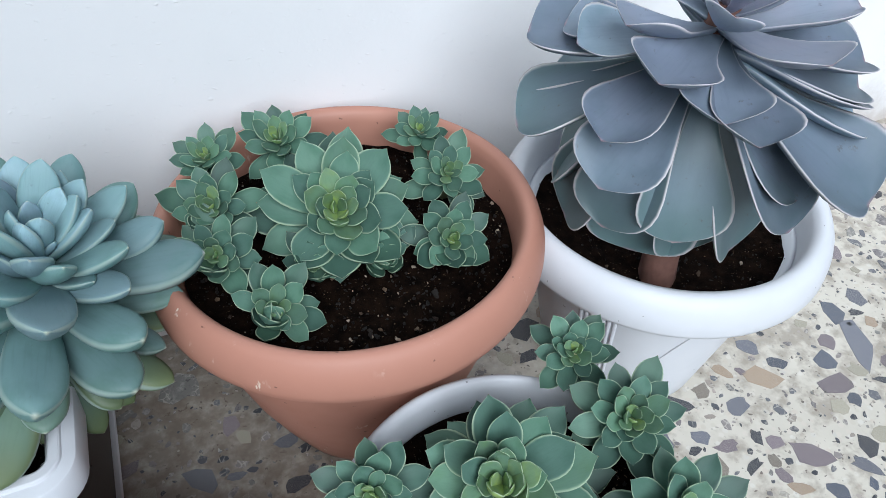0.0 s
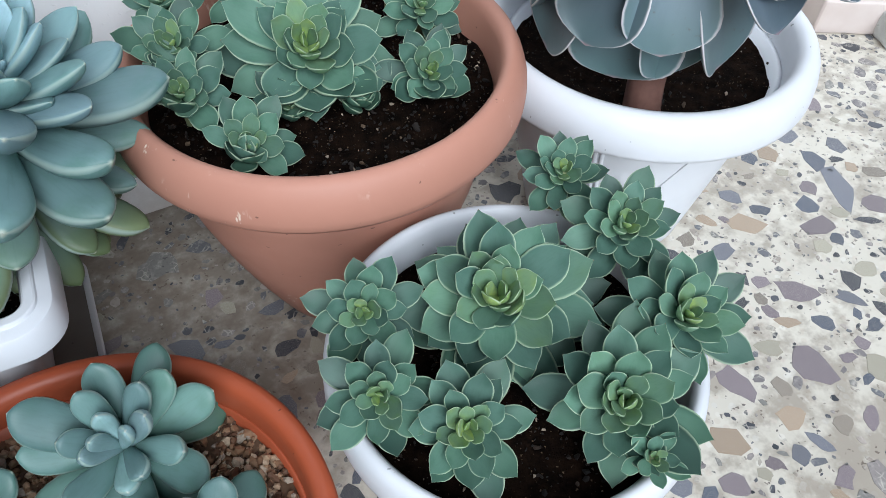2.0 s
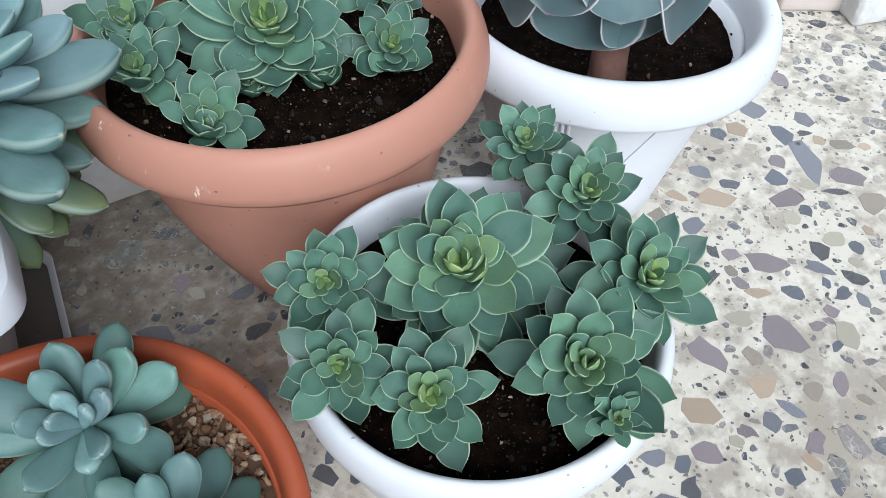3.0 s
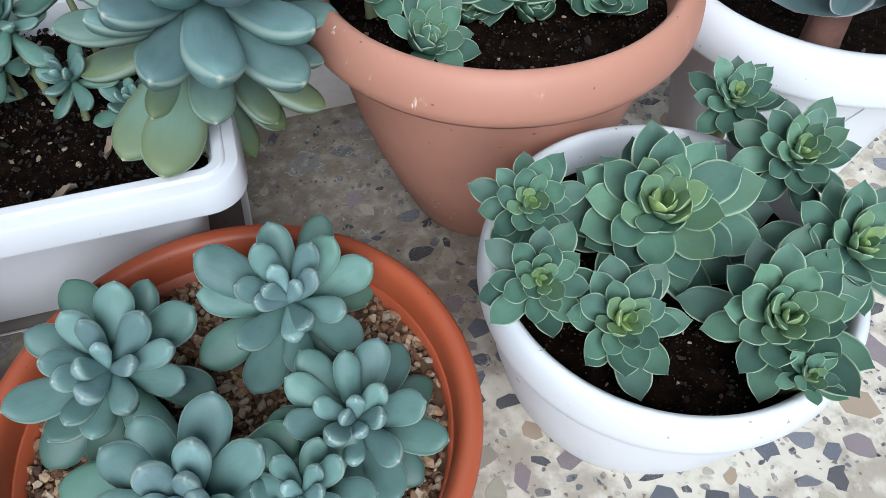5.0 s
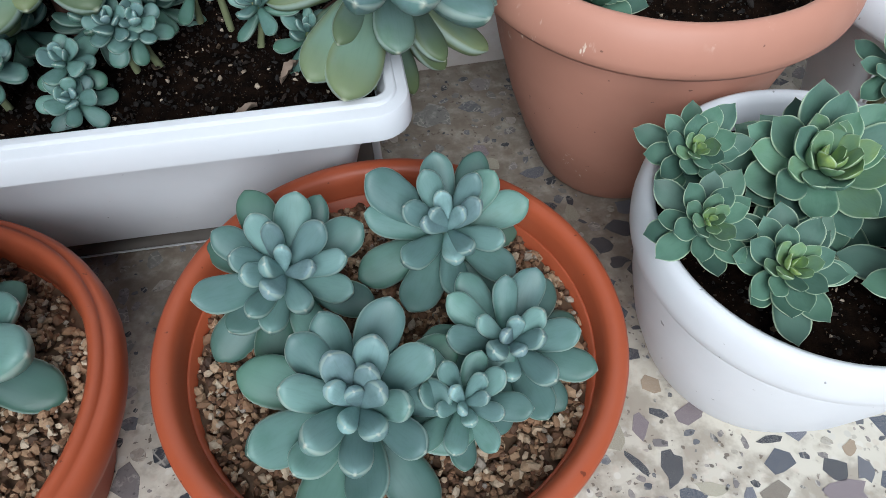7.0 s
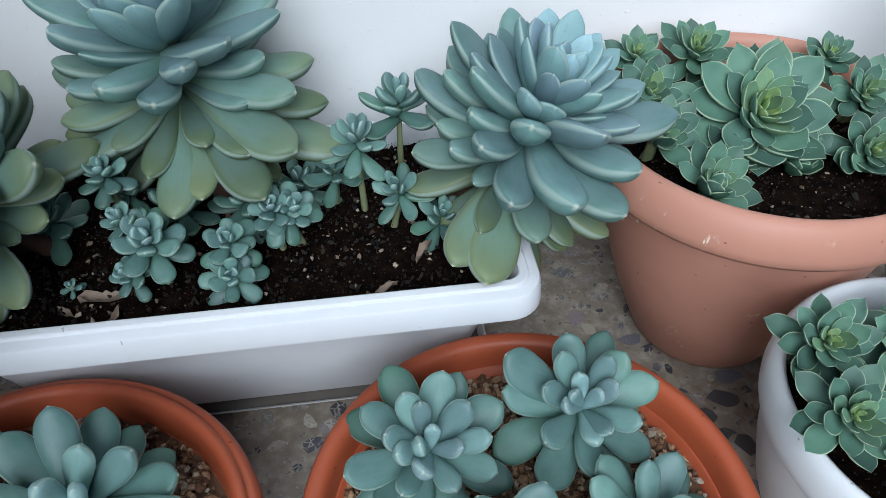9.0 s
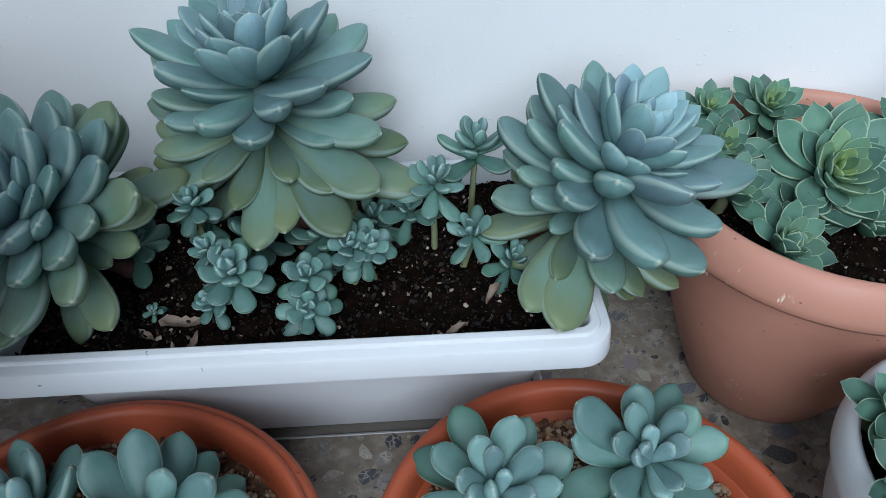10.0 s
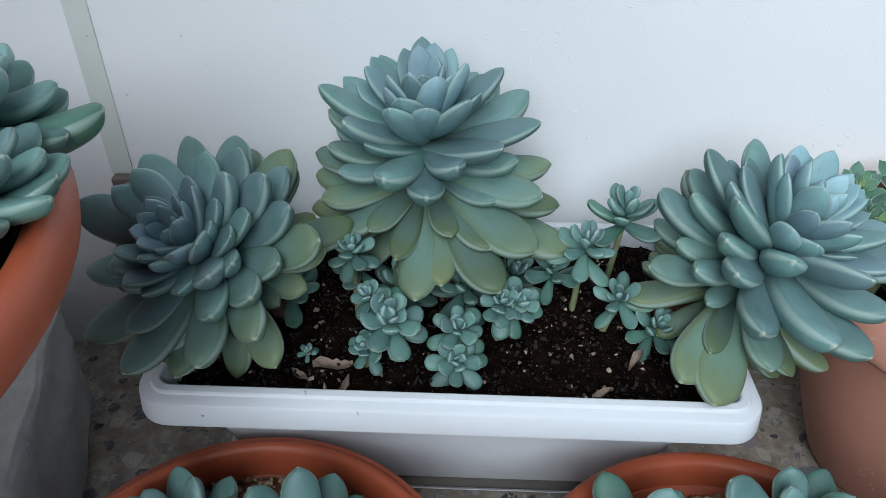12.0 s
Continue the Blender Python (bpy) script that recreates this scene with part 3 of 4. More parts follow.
strip = part("trim", box_bm(0.0115, 0.0008, 0.76, 0.0003), TRIM)
strip.location = (-0.8655, WALL_Y - 0.0009, 1.013)
tagged(strip, "narrow off-white upright trim strip on the wall", "trim", kind="structure")
bracket = part("bracket", box_bm(0.011, 0.006, 0.016, 0.002), DARK)
bracket.location = (-0.8645, WALL_Y - 0.0055, 0.236)
tagged(bracket, "small dark bracket on the wall below the trim", "bracket")

# ---- pots ----


def round_pot(name, x, y, prof_body, prof_rim, material, label, group="", wobble=0.004, seed=0, inside=None):
    pot = thing(name, pose(x, y, 0), label, "plant pot", group)
    part("body", lathe("pot_body", prof_body, wobble=wobble, seed=seed), material, pot)
    part("rim", lathe("pot_rim", prof_rim, wobble=wobble, seed=seed), material, pot)
    return pot


# faded terracotta pot against the wall
TX, TY, TZ = -0.030, 0.388, 0.275
terra = round_pot(
    "terracotta_pot", TX, TY,
    [(0.0, 0.006), (0.068, 0.006), (0.071, 0.0), (0.076, 0.0), (0.081, 0.006), (0.089, 0.025), (0.101, 0.055), (0.117, 0.10), (0.131, 0.15), (0.141, 0.195), (0.148, 0.238), (0.145, 0.240), (0.129, 0.18), (0.117, 0.14), (0.108, 0.11)],
    [(0.1475, 0.236), (0.160, 0.2320), (0.1655, 0.2330), (0.1685, 0.2375), (0.1690, 0.244), (0.1680, 0.254), (0.1650, 0.2630), (0.1615, 0.2695), (0.158, 0.2730), (0.1545, 0.2742), (0.1505, 0.2730), (0.1475, 0.2695), (0.1455, 0.2620), (0.1435, 0.245), (0.138, 0.20)],
    TERRA, "faded terracotta-coloured round plastic pot with scuffed rim", wobble=0.006, seed=1)

# white pot with the large plant
EX, EY, EZ = 0.275, 0.340, 0.240
white_tall = round_pot(
    "white_pot", EX, EY,
    [(0.0, 0.005), (0.066, 0.005), (0.080, 0.0), (0.087, 0.0), (0.091, 0.006), (0.100, 0.05), (0.112, 0.11), (0.124, 0.17), (0.131, 0.208), (0.126, 0.208), (0.118, 0.17), (0.108, 0.13)],
    [(0.130, 0.203), (0.148, 0.1990), (0.1565, 0.1995), (0.1600, 0.2020), (0.1610, 0.206), (0.1600, 0.219), (0.1575, 0.2285), (0.1540, 0.2355), (0.1490, 0.2400), (0.1445, 0.2412), (0.1395, 0.2390), (0.1360, 0.2330), (0.1325, 0.212), (0.127, 0.18)],
    WHITE_PLASTIC, "white round plastic pot with a broad rolled rim", wobble=0.003, seed=2)
# fluted panel
for i in range(7):
    a = radians(203 + 2.7 * i)
    r0, r1 = 0.1000, 0.1305
    pts = [(r0 * math.cos(a), r0 * math.sin(a), 0.05), (0.1148 * math.cos(a), 0.1148 * math.sin(a), 0.122), (r1 * math.cos(a), r1 * math.sin(a), 0.203)]
    part("flute", stem_mesh(pts, 0.0017, 0.0021, 8), WHITE_PLASTIC, white_tall)

# moulded seam and a faint curved line on its side
for a0, a1, r0 in ((-52, -36, 0.0009), (-128, -96, 0.0006)):
    pts = []
    for i in range(7):
        u, a = i / 6, radians(a0 + (a1 - a0) * (i / 6) ** 1.6)
        r = 0.0925 + 0.0385 * u
        pts.append((r * math.cos(a), r * math.sin(a), 0.010 + 0.19 * u))
    part("seam", stem_mesh(pts, r0, r0, 6), GREY_PLASTIC, white_tall)

# low white pot in front
FX, FY, FZ = -0.011, 0.113, 0.208
white_low = round_pot(
    "white_pot", FX, FY,
    [(0.0, 0.004), (0.046, 0.004), (0.049, 0.0), (0.055, 0.0), (0.062, 0.004), (0.075, 0.018), (0.090, 0.044), (0.104, 0.080), (0.1140, 0.120), (0.1195, 0.158), (0.1210, 0.174), (0.116, 0.174), (0.107, 0.14), (0.097, 0.11)],
    [(0.114, 0.172), (0.1215, 0.1705), (0.1258, 0.1715), (0.1275, 0.1745), (0.1285, 0.182), (0.1280, 0.192), (0.1265, 0.200), (0.1240, 0.2055), (0.1205, 0.2080), (0.117, 0.206), (0.1145, 0.199), (0.112, 0.175), (0.109, 0.15)],
    WHITE_PLASTIC, "white round plastic pot full of green rosettes", wobble=0.004, seed=3)

# orange pots


def orange_pot(x, y, z, r, label, seed):
    k = r / 0.16
    h = z
    return round_pot(
        "orange_pot", x, y,
        [(0.0, 0.004), (0.10 * k, 0.004), (0.104 * k, 0.0), (0.112 * k, 0.0), (0.116 * k, 0.006), (0.130 * k, 0.5 * h), (0.142 * k, h - 0.022), (0.139 * k, h - 0.022), (0.135 * k, 0.6 * h)],
        [(0.1425 * k, h - 0.028), (0.151 * k, h - 0.028), (0.1545 * k, h - 0.024), (0.1552 * k, h - 0.0135), (0.158 * k, h - 0.0115), (0.160 * k, h - 0.008), (0.1597 * k, h - 0.003), (0.1575 * k, h - 0.0003), (0.153 * k, h + 0.0006), (0.1485 * k, h - 0.0005), (0.1455 * k, h - 0.0035), (0.1435 * k, h - 0.010), (0.1395 * k, h - 0.03), (0.1365 * k, h - 0.06)],
        ORANGE, label, "orange pots", 0.003, seed)


def stepped_pot(x, y, h, r, label, seed):
    """The other orange pot: its rim steps down to a lower outer ring."""
    k = r / 0.172
    return round_pot(
        "orange_pot", x, y,
        [(0.0, 0.004), (0.106 * k, 0.004), (0.110 * k, 0.0), (0.118 * k, 0.0), (0.122 * k, 0.006), (0.136 * k, 0.5 * h), (0.150 * k, h - 0.030), (0.147 * k, h - 0.030), (0.142 * k, 0.6 * h)],
        [(0.151 * k, h - 0.034), (0.164 * k, h - 0.034), (0.1695 * k, h - 0.030), (0.172 * k, h - 0.022), (0.1715 * k, h - 0.012), (0.169 * k, h - 0.0065), (0.165 * k, h - 0.0045), (0.1628 * k, h - 0.0050), (0.1618 * k, h - 0.0030), (0.1605 * k, h - 0.0005), (0.157 * k, h + 0.0008), (0.1535 * k, h - 0.0005), (0.1508 * k, h - 0.005), (0.148 * k, h - 0.02), (0.145 * k, h - 0.05)],
        ORANGE, label, "orange pots", 0.003, seed)


OX, OY, OZ, OR = -0.313, 0.121, 0.148, 0.1632
PX, PY, PZ, PR = -0.669, 0.133, 0.147, 0.1715
orange_pot(OX, OY, OZ, OR, "orange terracotta plastic pot of gravel and plump rosettes", 4)
stepped_pot(PX, PY, PZ, PR, "orange terracotta plastic pot with a stepped rim", 5)

# long planter on its tray
BX, BY, BROT = -0.5155, 0.397, -2.2
planter = thing("planter_box", pose(BX, BY, 0.012, 0, 0, BROT), "long white plastic planter box on a grey tray", "planter")
part("body", loft("planter_body", [round_rect(0.165, 0.030, 0.010, -0.0075), round_rect(0.167, 0.032, 0.010, 0.014), round_rect(0.192, 0.056, 0.020, 0.016), round_rect(0.194, 0.058, 0.020, 0.020), round_rect(0.208, 0.084, 0.020, 0.105), round_rect(0.222, 0.106, 0.016, 0.180), round_rect(0.228, 0.114, 0.016, 0.184), round_rect(0.227, 0.112, 0.016, 0.187), round_rect(0.212, 0.096, 0.016, 0.182), round_rect(0.190, 0.076, 0.016, 0.12)], sharp=True), WHITE_PLASTIC, planter)
part("rim", loft("planter_rim", [round_rect(0.228, 0.114, 0.020, 0.184), round_rect(0.2505, 0.1345, 0.028, 0.1825), round_rect(0.2525, 0.1365, 0.029, 0.1838), round_rect(0.2530, 0.1370, 0.030, 0.1860), round_rect(0.2512, 0.1352, 0.029, 0.2042), round_rect(0.2500, 0.1340, 0.028, 0.2062), round_rect(0.2480, 0.1320, 0.027, 0.2072), round_rect(0.2420, 0.1260, 0.019, 0.2086), round_rect(0.2412, 0.1252, 0.018, 0.2104), round_rect(0.2400, 0.1240, 0.017, 0.2112), round_rect(0.2345, 0.1185, 0.012, 0.2116), round_rect(0.2332, 0.1172, 0.011, 0.2108), round_rect(0.2326, 0.1166, 0.010, 0.2088), round_rect(0.2302, 0.1142, 0.008, 0.2050), round_rect(0.2275, 0.1125, 0.008, 0.185)], cap=False, sharp=True), WHITE_PLASTIC, planter)
tray = thing("planter_tray", pose(BX, BY + 0.038, 0.0005, 0, 0, BROT), "shallow grey plastic drip tray under the planter", "tray")
part("base", loft("tray_base", [round_rect(0.226, 0.088, 0.02, 0.0), round_rect(0.2265, 0.0885, 0.02, 0.0032), round_rect(0.02, 0.02, 0.01, 0.0032)]), TRAY_SHADED, tray, "tray bottom coloured dark, as shaded by the planter")
part("lip", loft("tray_lip", [round_rect(0.2262, 0.0882, 0.02, 0.0), round_rect(0.232, 0.094, 0.022, 0.0092), round_rect(0.235, 0.096, 0.023, 0.0100), round_rect(0.2345, 0.0955, 0.023, 0.0090), round_rect(0.231, 0.092, 0.021, 0.0080), round_rect(0.2266, 0.0886, 0.02, 0.0033)], cap=False), TRAY, tray)

# ---- soil and gravel ----


def soil_bed(x, y, z, r, seed, bits=900):
    ob = part("soil", disc_soil("soil", r, 0.0, 0.004, seed), SOIL)
    ob.location = (x, y, z)
    tagged(ob, "dark moist potting soil in the pot", "soil", kind="stuff")
    px, py, rng = disc_points(r * 0.97, bits, seed)
    me = scatter("soil_crumbs", np.stack([px, py, rng.uniform(0.0, 0.004, bits)], -1), 0.0004 + 0.0018 * rng.uniform(0, 1, bits) ** 3, seed, 0.6, 0.3, 1.9)
    ob = part("soil_crumbs", me, SOIL_BITS)
    ob.location = (x, y, z)
    tagged(ob, "crumbs of bark and grit on the soil", "soil", kind="stuff")


def gravel_bed(x, y, z, r, seed, n=4600):
    ob = part("soil", disc_soil("soil", r, -0.003, 0.003, seed), SAND)
    ob.location = (x, y, z)
    tagged(ob, "brown soil under the gravel", "soil", kind="stuff")
    px, py, rng = disc_points(r * 0.985, n, seed)
    size = rng.choice([0.0019, 0.0027, 0.0036, 0.0046], n, p=[0.34, 0.34, 0.22, 0.10])
    me = scatter("gravel", np.stack([px, py, rng.uniform(-0.002, 0.003, n)], -1), size, seed, 0.6, 0.16, 1.5)
    ob = part("gravel", me, GRAVEL)
    ob.location = (x, y, z)
    tagged(ob, "tan, brown and white gravel covering the soil", "gravel", kind="stuff")


soil_bed(TX, TY, 0.236, 0.1415, 21, 1600)
soil_bed(EX, EY, 0.195, 0.1285, 22, 500)
soil_bed(FX, FY, 0.178, 0.1105, 23, 900)
gravel_bed(OX, OY, OZ - 0.033, 0.139 * OR / 0.16, 24)
gravel_bed(PX, PY, PZ - 0.030, 0.146, 25)


def planter_soil():
    nx, ny, hx, hy = 90, 44, 0.2265, 0.1125
    verts, faces = [], []
    for j in range(ny + 1):
        for i in range(nx + 1):
            x, y = -hx + 2 * hx * i / nx, -hy + 2 * hy * j / ny
            h = 0.005 * noise.noise((x * 30, y * 30, 4.0)) + 0.003 * noise.noise((x * 120, y * 120, 9.0))
            verts.append((x, y, h))
    for j in range(ny):
        for i in range(nx):
            a = j * (nx + 1) + i
            faces.append((a, a + 1, a + nx + 2, a + nx + 1))
    ob = part("soil", mesh_from("planter_soil", verts, faces), SOIL)
    m = pose(BX, BY, 0.201, 0, 0, BROT)
    ob.matrix_world = m
    tagged(ob, "dark potting soil in the long planter", "soil", kind="stuff")
    rng = np.random.default_rng(31)
    n = 5200
    p = np.stack([rng.uniform(-hx, hx, n), rng.uniform(-hy, hy, n), rng.uniform(0.0, 0.005, n)], -1)
    ob = part("soil_crumbs", scatter("soil_crumbs", p, 0.0004 + 0.0019 * rng.uniform(0, 1, n) ** 3, 32, 0.6, 0.3, 1.9), SOIL_BITS)
    ob.matrix_world = m
    tagged(ob, "crumbs of bark and grit on the planter's soil", "soil", kind="stuff")


planter_soil()

# ---- plants of the terracotta pot ----
GREEN_LABEL = "green rosette succulent with pale-edged pointed leaves"


TERRA_RIM = (TX, TY, 0.130, 0.283, 0.246)
LOW_RIM = (FX, FY, 0.106, 0.215, 0.185)


def green_rosette(heart, size, phase, seed, tilt=(0, 0, 1), n=34, pot_z=0.238, group="", label=GREEN_LABEL, ages=(0.06, 0.95), t1=100, wide=0.96, grown=()):
    h = Vector(heart)
    a = Vector(tilt).normalized()
    f = h - a * (h.z - pot_z)
    return rosette("succulent_rosette", h, a, (f.x, f.y, pot_z - 0.006), int(n * 0.92), size * 0.95, size * 0.285, 20, t1, size * 0.45, GREEN_LEAVES, phase, seed, label, "succulent", group, power=0.80, wide=wide * 0.86, stem=STEM_GREEN, stem_r=0.006, ages=ages, grow=0.75, rim=TERRA_RIM if pot_z > 0.2 else LOW_RIM, grown=grown, gap=16)


G = "rosettes in the terracotta pot"
green_rosette((-0.042, 0.372, 0.292), 0.0798, 10, 101, (-0.15, -0.8, 1), 52, group=G, label="large green rosette succulent with pale-edged leaves", t1=104, wide=0.96, grown=TERRACOTTA_TOP_LEAVES)
green_rosette((-0.116, 0.304, 0.270), 0.0467, 40, 102, (-0.1, -0.9, 1), 29, group=G)
green_rosette((0.039, 0.326, 0.268), 0.0490, 75, 103, (-0.3, -0.85, 1), 31, group=G)
green_rosette((0.061, 0.384, 0.290), 0.0445, 120, 104, (-0.25, -0.75, 1), 29, group=G)
green_rosette((0.062, 0.448, 0.294), 0.0342, 15, 105, (-0.2, -0.5, 1), 25, group=G)
green_rosette((-0.064, 0.474, 0.303), 0.0479, 200, 106, (-0.15, -0.5, 1), 29, group=G)
green_rosette((-0.128, 0.470, 0.303), 0.0365, 250, 107, (-0.2, -0.55, 1), 26, group=G)
green_rosette((-0.137, 0.409, 0.297), 0.0467, 300, 108, (-0.2, -0.75, 1), 31, group=G)
green_rosette((-0.146, 0.358, 0.291), 0.0479, 330, 109, (-0.15, -0.75, 1), 31, group=G)
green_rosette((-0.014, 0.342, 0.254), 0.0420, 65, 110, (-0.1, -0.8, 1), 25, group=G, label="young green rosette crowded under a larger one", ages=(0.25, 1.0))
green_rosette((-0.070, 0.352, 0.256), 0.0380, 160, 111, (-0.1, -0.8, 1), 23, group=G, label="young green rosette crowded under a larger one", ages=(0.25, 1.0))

# ---- plants of the low white pot ----
G = "rosettes in the low white pot"
green_rosette((-0.019, 0.127, 0.247), 0.0805, 0, 121, (-0.3, -0.45, 1), 60, 0.176, G, "large green rosette succulent crowding a white pot", t1=106, wide=0.96, grown=LOW_TOP_LEAVES)
green_rosette((-0.100, 0.152, 0.247), 0.0437, 20, 122, (-0.25, -0.65, 1), 32, 0.176, G)
green_rosette((-0.116, 0.096, 0.245), 0.0437, 60, 123, (-0.2, -0.55, 1), 32, 0.176, G)
green_rosette((-0.080, 0.058, 0.240), 0.0460, 95, 124, (-0.25, -0.45, 1), 35, 0.176, G)
green_rosette((0.004, 0.029, 0.246), 0.0590, 140, 125, (-0.45, -0.38, 1), 41, 0.176, G)
green_rosette((0.072, 0.055, 0.255), 0.0519, 190, 126, (-0.25, -0.4, 1), 35, 0.176, G)
green_rosette((0.076, 0.126, 0.264), 0.0472, 230, 127, (-0.4, -0.42, 1), 35, 0.176, G)
green_rosette((0.076, 0.196, 0.254), 0.0401, 275, 128, (-0.35, -0.4, 1), 31, 0.176, G)
green_rosette((0.004, -0.002, 0.232), 0.0260, 310, 129, (-0.3, -0.35, 1), 17, 0.176, G, "small young green rosette at the pot's rim", t1=84)

# ---- plants of the orange pots ----
PLUMP_LABEL = "plump grey-green rosette succulent in gravel"


def plump_rosette(heart, size, phase, seed, tilt, n, pot_z, group, label=PLUMP_LABEL, t1=96, rim=None, grown=()):
    h = Vector(heart)
    a = Vector(tilt).normalized()
    f = h - a * (h.z - pot_z)
    return rosette("succulent_rosette", h, a, (f.x, f.y, pot_z - 0.004), n, size, size * 0.46, 20, t1, size * 0.40, PLUMP_LEAVES, phase, seed, label, "succulent", group, power=0.85, wide=1.0, stem=STEM_GREEN, stem_r=0.007, ages=(0.0, 0.8), grow=0.7, core=0.08, broad=-0.18, rim=rim, grown=grown, gap=29)


G = "rosettes in the orange pot"
gz = OZ - 0.028
plump_rosette((-0.262, 0.170, 0.190), 0.067, 0, 141, (-0.1, -0.5, 1), 26, gz, G, grown=ORANGE_BACK_LEAVES)
plump_rosette((-0.378, 0.154, 0.193), 0.068, 50, 142, (0.05, -0.5, 1), 26, gz, G, grown=ORANGE_SIDE_LEAVES)
plump_rosette((-0.343, 0.046, 0.195), 0.079, 100, 143, (0.0, -0.45, 1), 26, gz, G, grown=ORANGE_FRONT_LEAVES)
plump_rosette((-0.240, 0.078, 0.178), 0.061, 150, 144, (-0.05, -0.4, 1), 23, gz, G, grown=ORANGE_END_LEAVES)
plump_rosette((-0.279, 0.041, 0.180), 0.045, 220, 145, (0.0, -0.4, 1), 19, gz, G, "small plump grey-green rosette in gravel")
G = "rosettes in the other orange pot"
gz = PZ - 0.028
plump_rosette((-0.612, 0.148, 0.205), 0.086, 20, 151, (0.2, -0.4, 1), 20, gz, G, "large open grey-green rosette with broad leaves in gravel", grown=OPEN_LEAVES)
plump_rosette((-0.725, 0.190, 0.185), 0.070, 80, 152, (-0.3, 0.05, 1), 18, gz, G)
plump_rosette((-0.690, 0.070, 0.185), 0.070, 140, 153, (-0.1, -0.3, 1), 18, gz, G)

# ---- plants of the planter ----
BZ = 0.200
G = "large rosettes in the planter"
rosette("succulent_rosette", (-0.727, 0.327, 0.343), (-0.34, -0.46, 0.82), (-0.670, 0.400, BZ), 110, 0.116, 0.028, 15, 116, 0.055, BLUE_LEAVES, 30, 161, "large blue-green rosette succulent leaning over the planter's end", "succulent", G, power=0.80, wide=0.74, stem=STEM, stem_r=0.010, grow=0.6, broad=0.12, ages=(0.0, 1.0), grown=LEANING_LEAVES, gap=21)
rosette("succulent_rosette", (-0.542, 0.437, 0.412), (-0.02, -0.12, 1.0), (-0.520, 0.425, BZ), 120, 0.122, 0.036, 15, 128, 0.098, BLUE_LEAVES, 80, 162, "tall blue-green rosette succulent with yellowing lower leaves", "succulent", G, power=0.82, wide=0.70, stem=STEM, stem_r=0.011, grow=0.48, broad=0.12, fade=0.24, ages=(0.0, 1.10), grown=TALL_LEAVES, gap=22)
rosette("succulent_rosette", (-0.243, 0.345, 0.362), (0.30, -0.20, 0.92), (-0.320, 0.400, BZ), 120, 0.118, 0.036, 15, 134, 0.096, BLUE_LEAVES, 140, 163, "large blue-green rosette succulent leaning beyond the planter", "succulent", G, power=0.82, wide=0.70, stem=STEM, stem_r=0.011, grow=0.48, broad=0.12, fade=0.24, ages=(0.0, 1.10), grown=OVERHANGING_LEAVES, gap=22)
G = "small rosettes in the planter"
SMALL = "small blue-green offset rosette on a short stem"


def offset(heart, size, phase, seed, n=20, tilt=(0, -0.3, 1), foot=None, ages=(0.12, 0.85), leaves=BEAD_LEAVES, t1=108):
    h = Vector(heart)
    f = foot or (h.x, min(h.y + 0.02, 0.47), BZ)
    return rosette("small_rosette", h, tilt, f, max(12, int(n * 0.8)), size, size * 0.44, 14, t1, size * 0.6, leaves, phase, seed, SMALL, "succulent", G, power=0.9, wide=1.0, stem=STEM_GREEN, stem_r=0.0032, ages=ages, grow=0.8)


offset((-0.603, 0.381, 0.298), 0.027, 0, 171)
offset((-0.568, 0.318, 0.274), 0.036, 35, 172, 26, (0.05, -0.5, 1))
offset((-0.588, 0.335, 0.283), 0.022, 80, 182, 18, (-0.3, -0.3, 1))
offset((-0.590, 0.312, 0.245), 0.021, 300, 179, 18, (-0.2, -0.5, 1))
offset((-0.512, 0.329, 0.253), 0.028, 70, 173, 20, (0, -0.45, 1))
offset((-0.513, 0.308, 0.232), 0.028, 110, 174, 20, (0, -0.7, 1))
offset((-0.475, 0.345, 0.268), 0.026, 150, 175, 20, (0, -0.5, 1))
offset((-0.458, 0.350, 0.262), 0.028, 20, 181, 20, (0.3, -0.5, 1))
offset((-0.400, 0.387, 0.303), 0.036, 190, 176, 20, (0.05, -0.25, 1), leaves=PLUMP_LEAVES, t1=128)
offset((-0.361, 0.425, 0.318), 0.040, 230, 177, 18, (0, -0.05, 1), leaves=PLUMP_LEAVES, t1=96)
offset((-0.376, 0.358, 0.262), 0.030, 270, 178, 16, (-0.3, -0.5, 1), leaves=PLUMP_LEAVES)
offset((-0.425, 0.400, 0.262), 0.034, 310, 183, 16, (-0.1, -0.4, 1), leaves=PLUMP_LEAVES, ages=(0.3, 0.9))
offset((-0.605, 0.405, 0.262), 0.032, 10, 184, 16, (-0.2, -0.4, 1), leaves=PLUMP_LEAVES, ages=(0.3, 0.9))
for k, (x, y, z, size) in enumerate(((-0.560, 0.400, 0.248, 0.040), (-0.500, 0.395, 0.250, 0.040), (-0.455, 0.415, 0.245, 0.038), (-0.335, 0.350, 0.238, 0.032), (-0.665, 0.395, 0.250, 0.036))):
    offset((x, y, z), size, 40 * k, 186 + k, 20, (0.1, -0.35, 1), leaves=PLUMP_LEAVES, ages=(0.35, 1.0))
offset((-0.640, 0.330, 0.222), 0.010, 330, 180, 14)


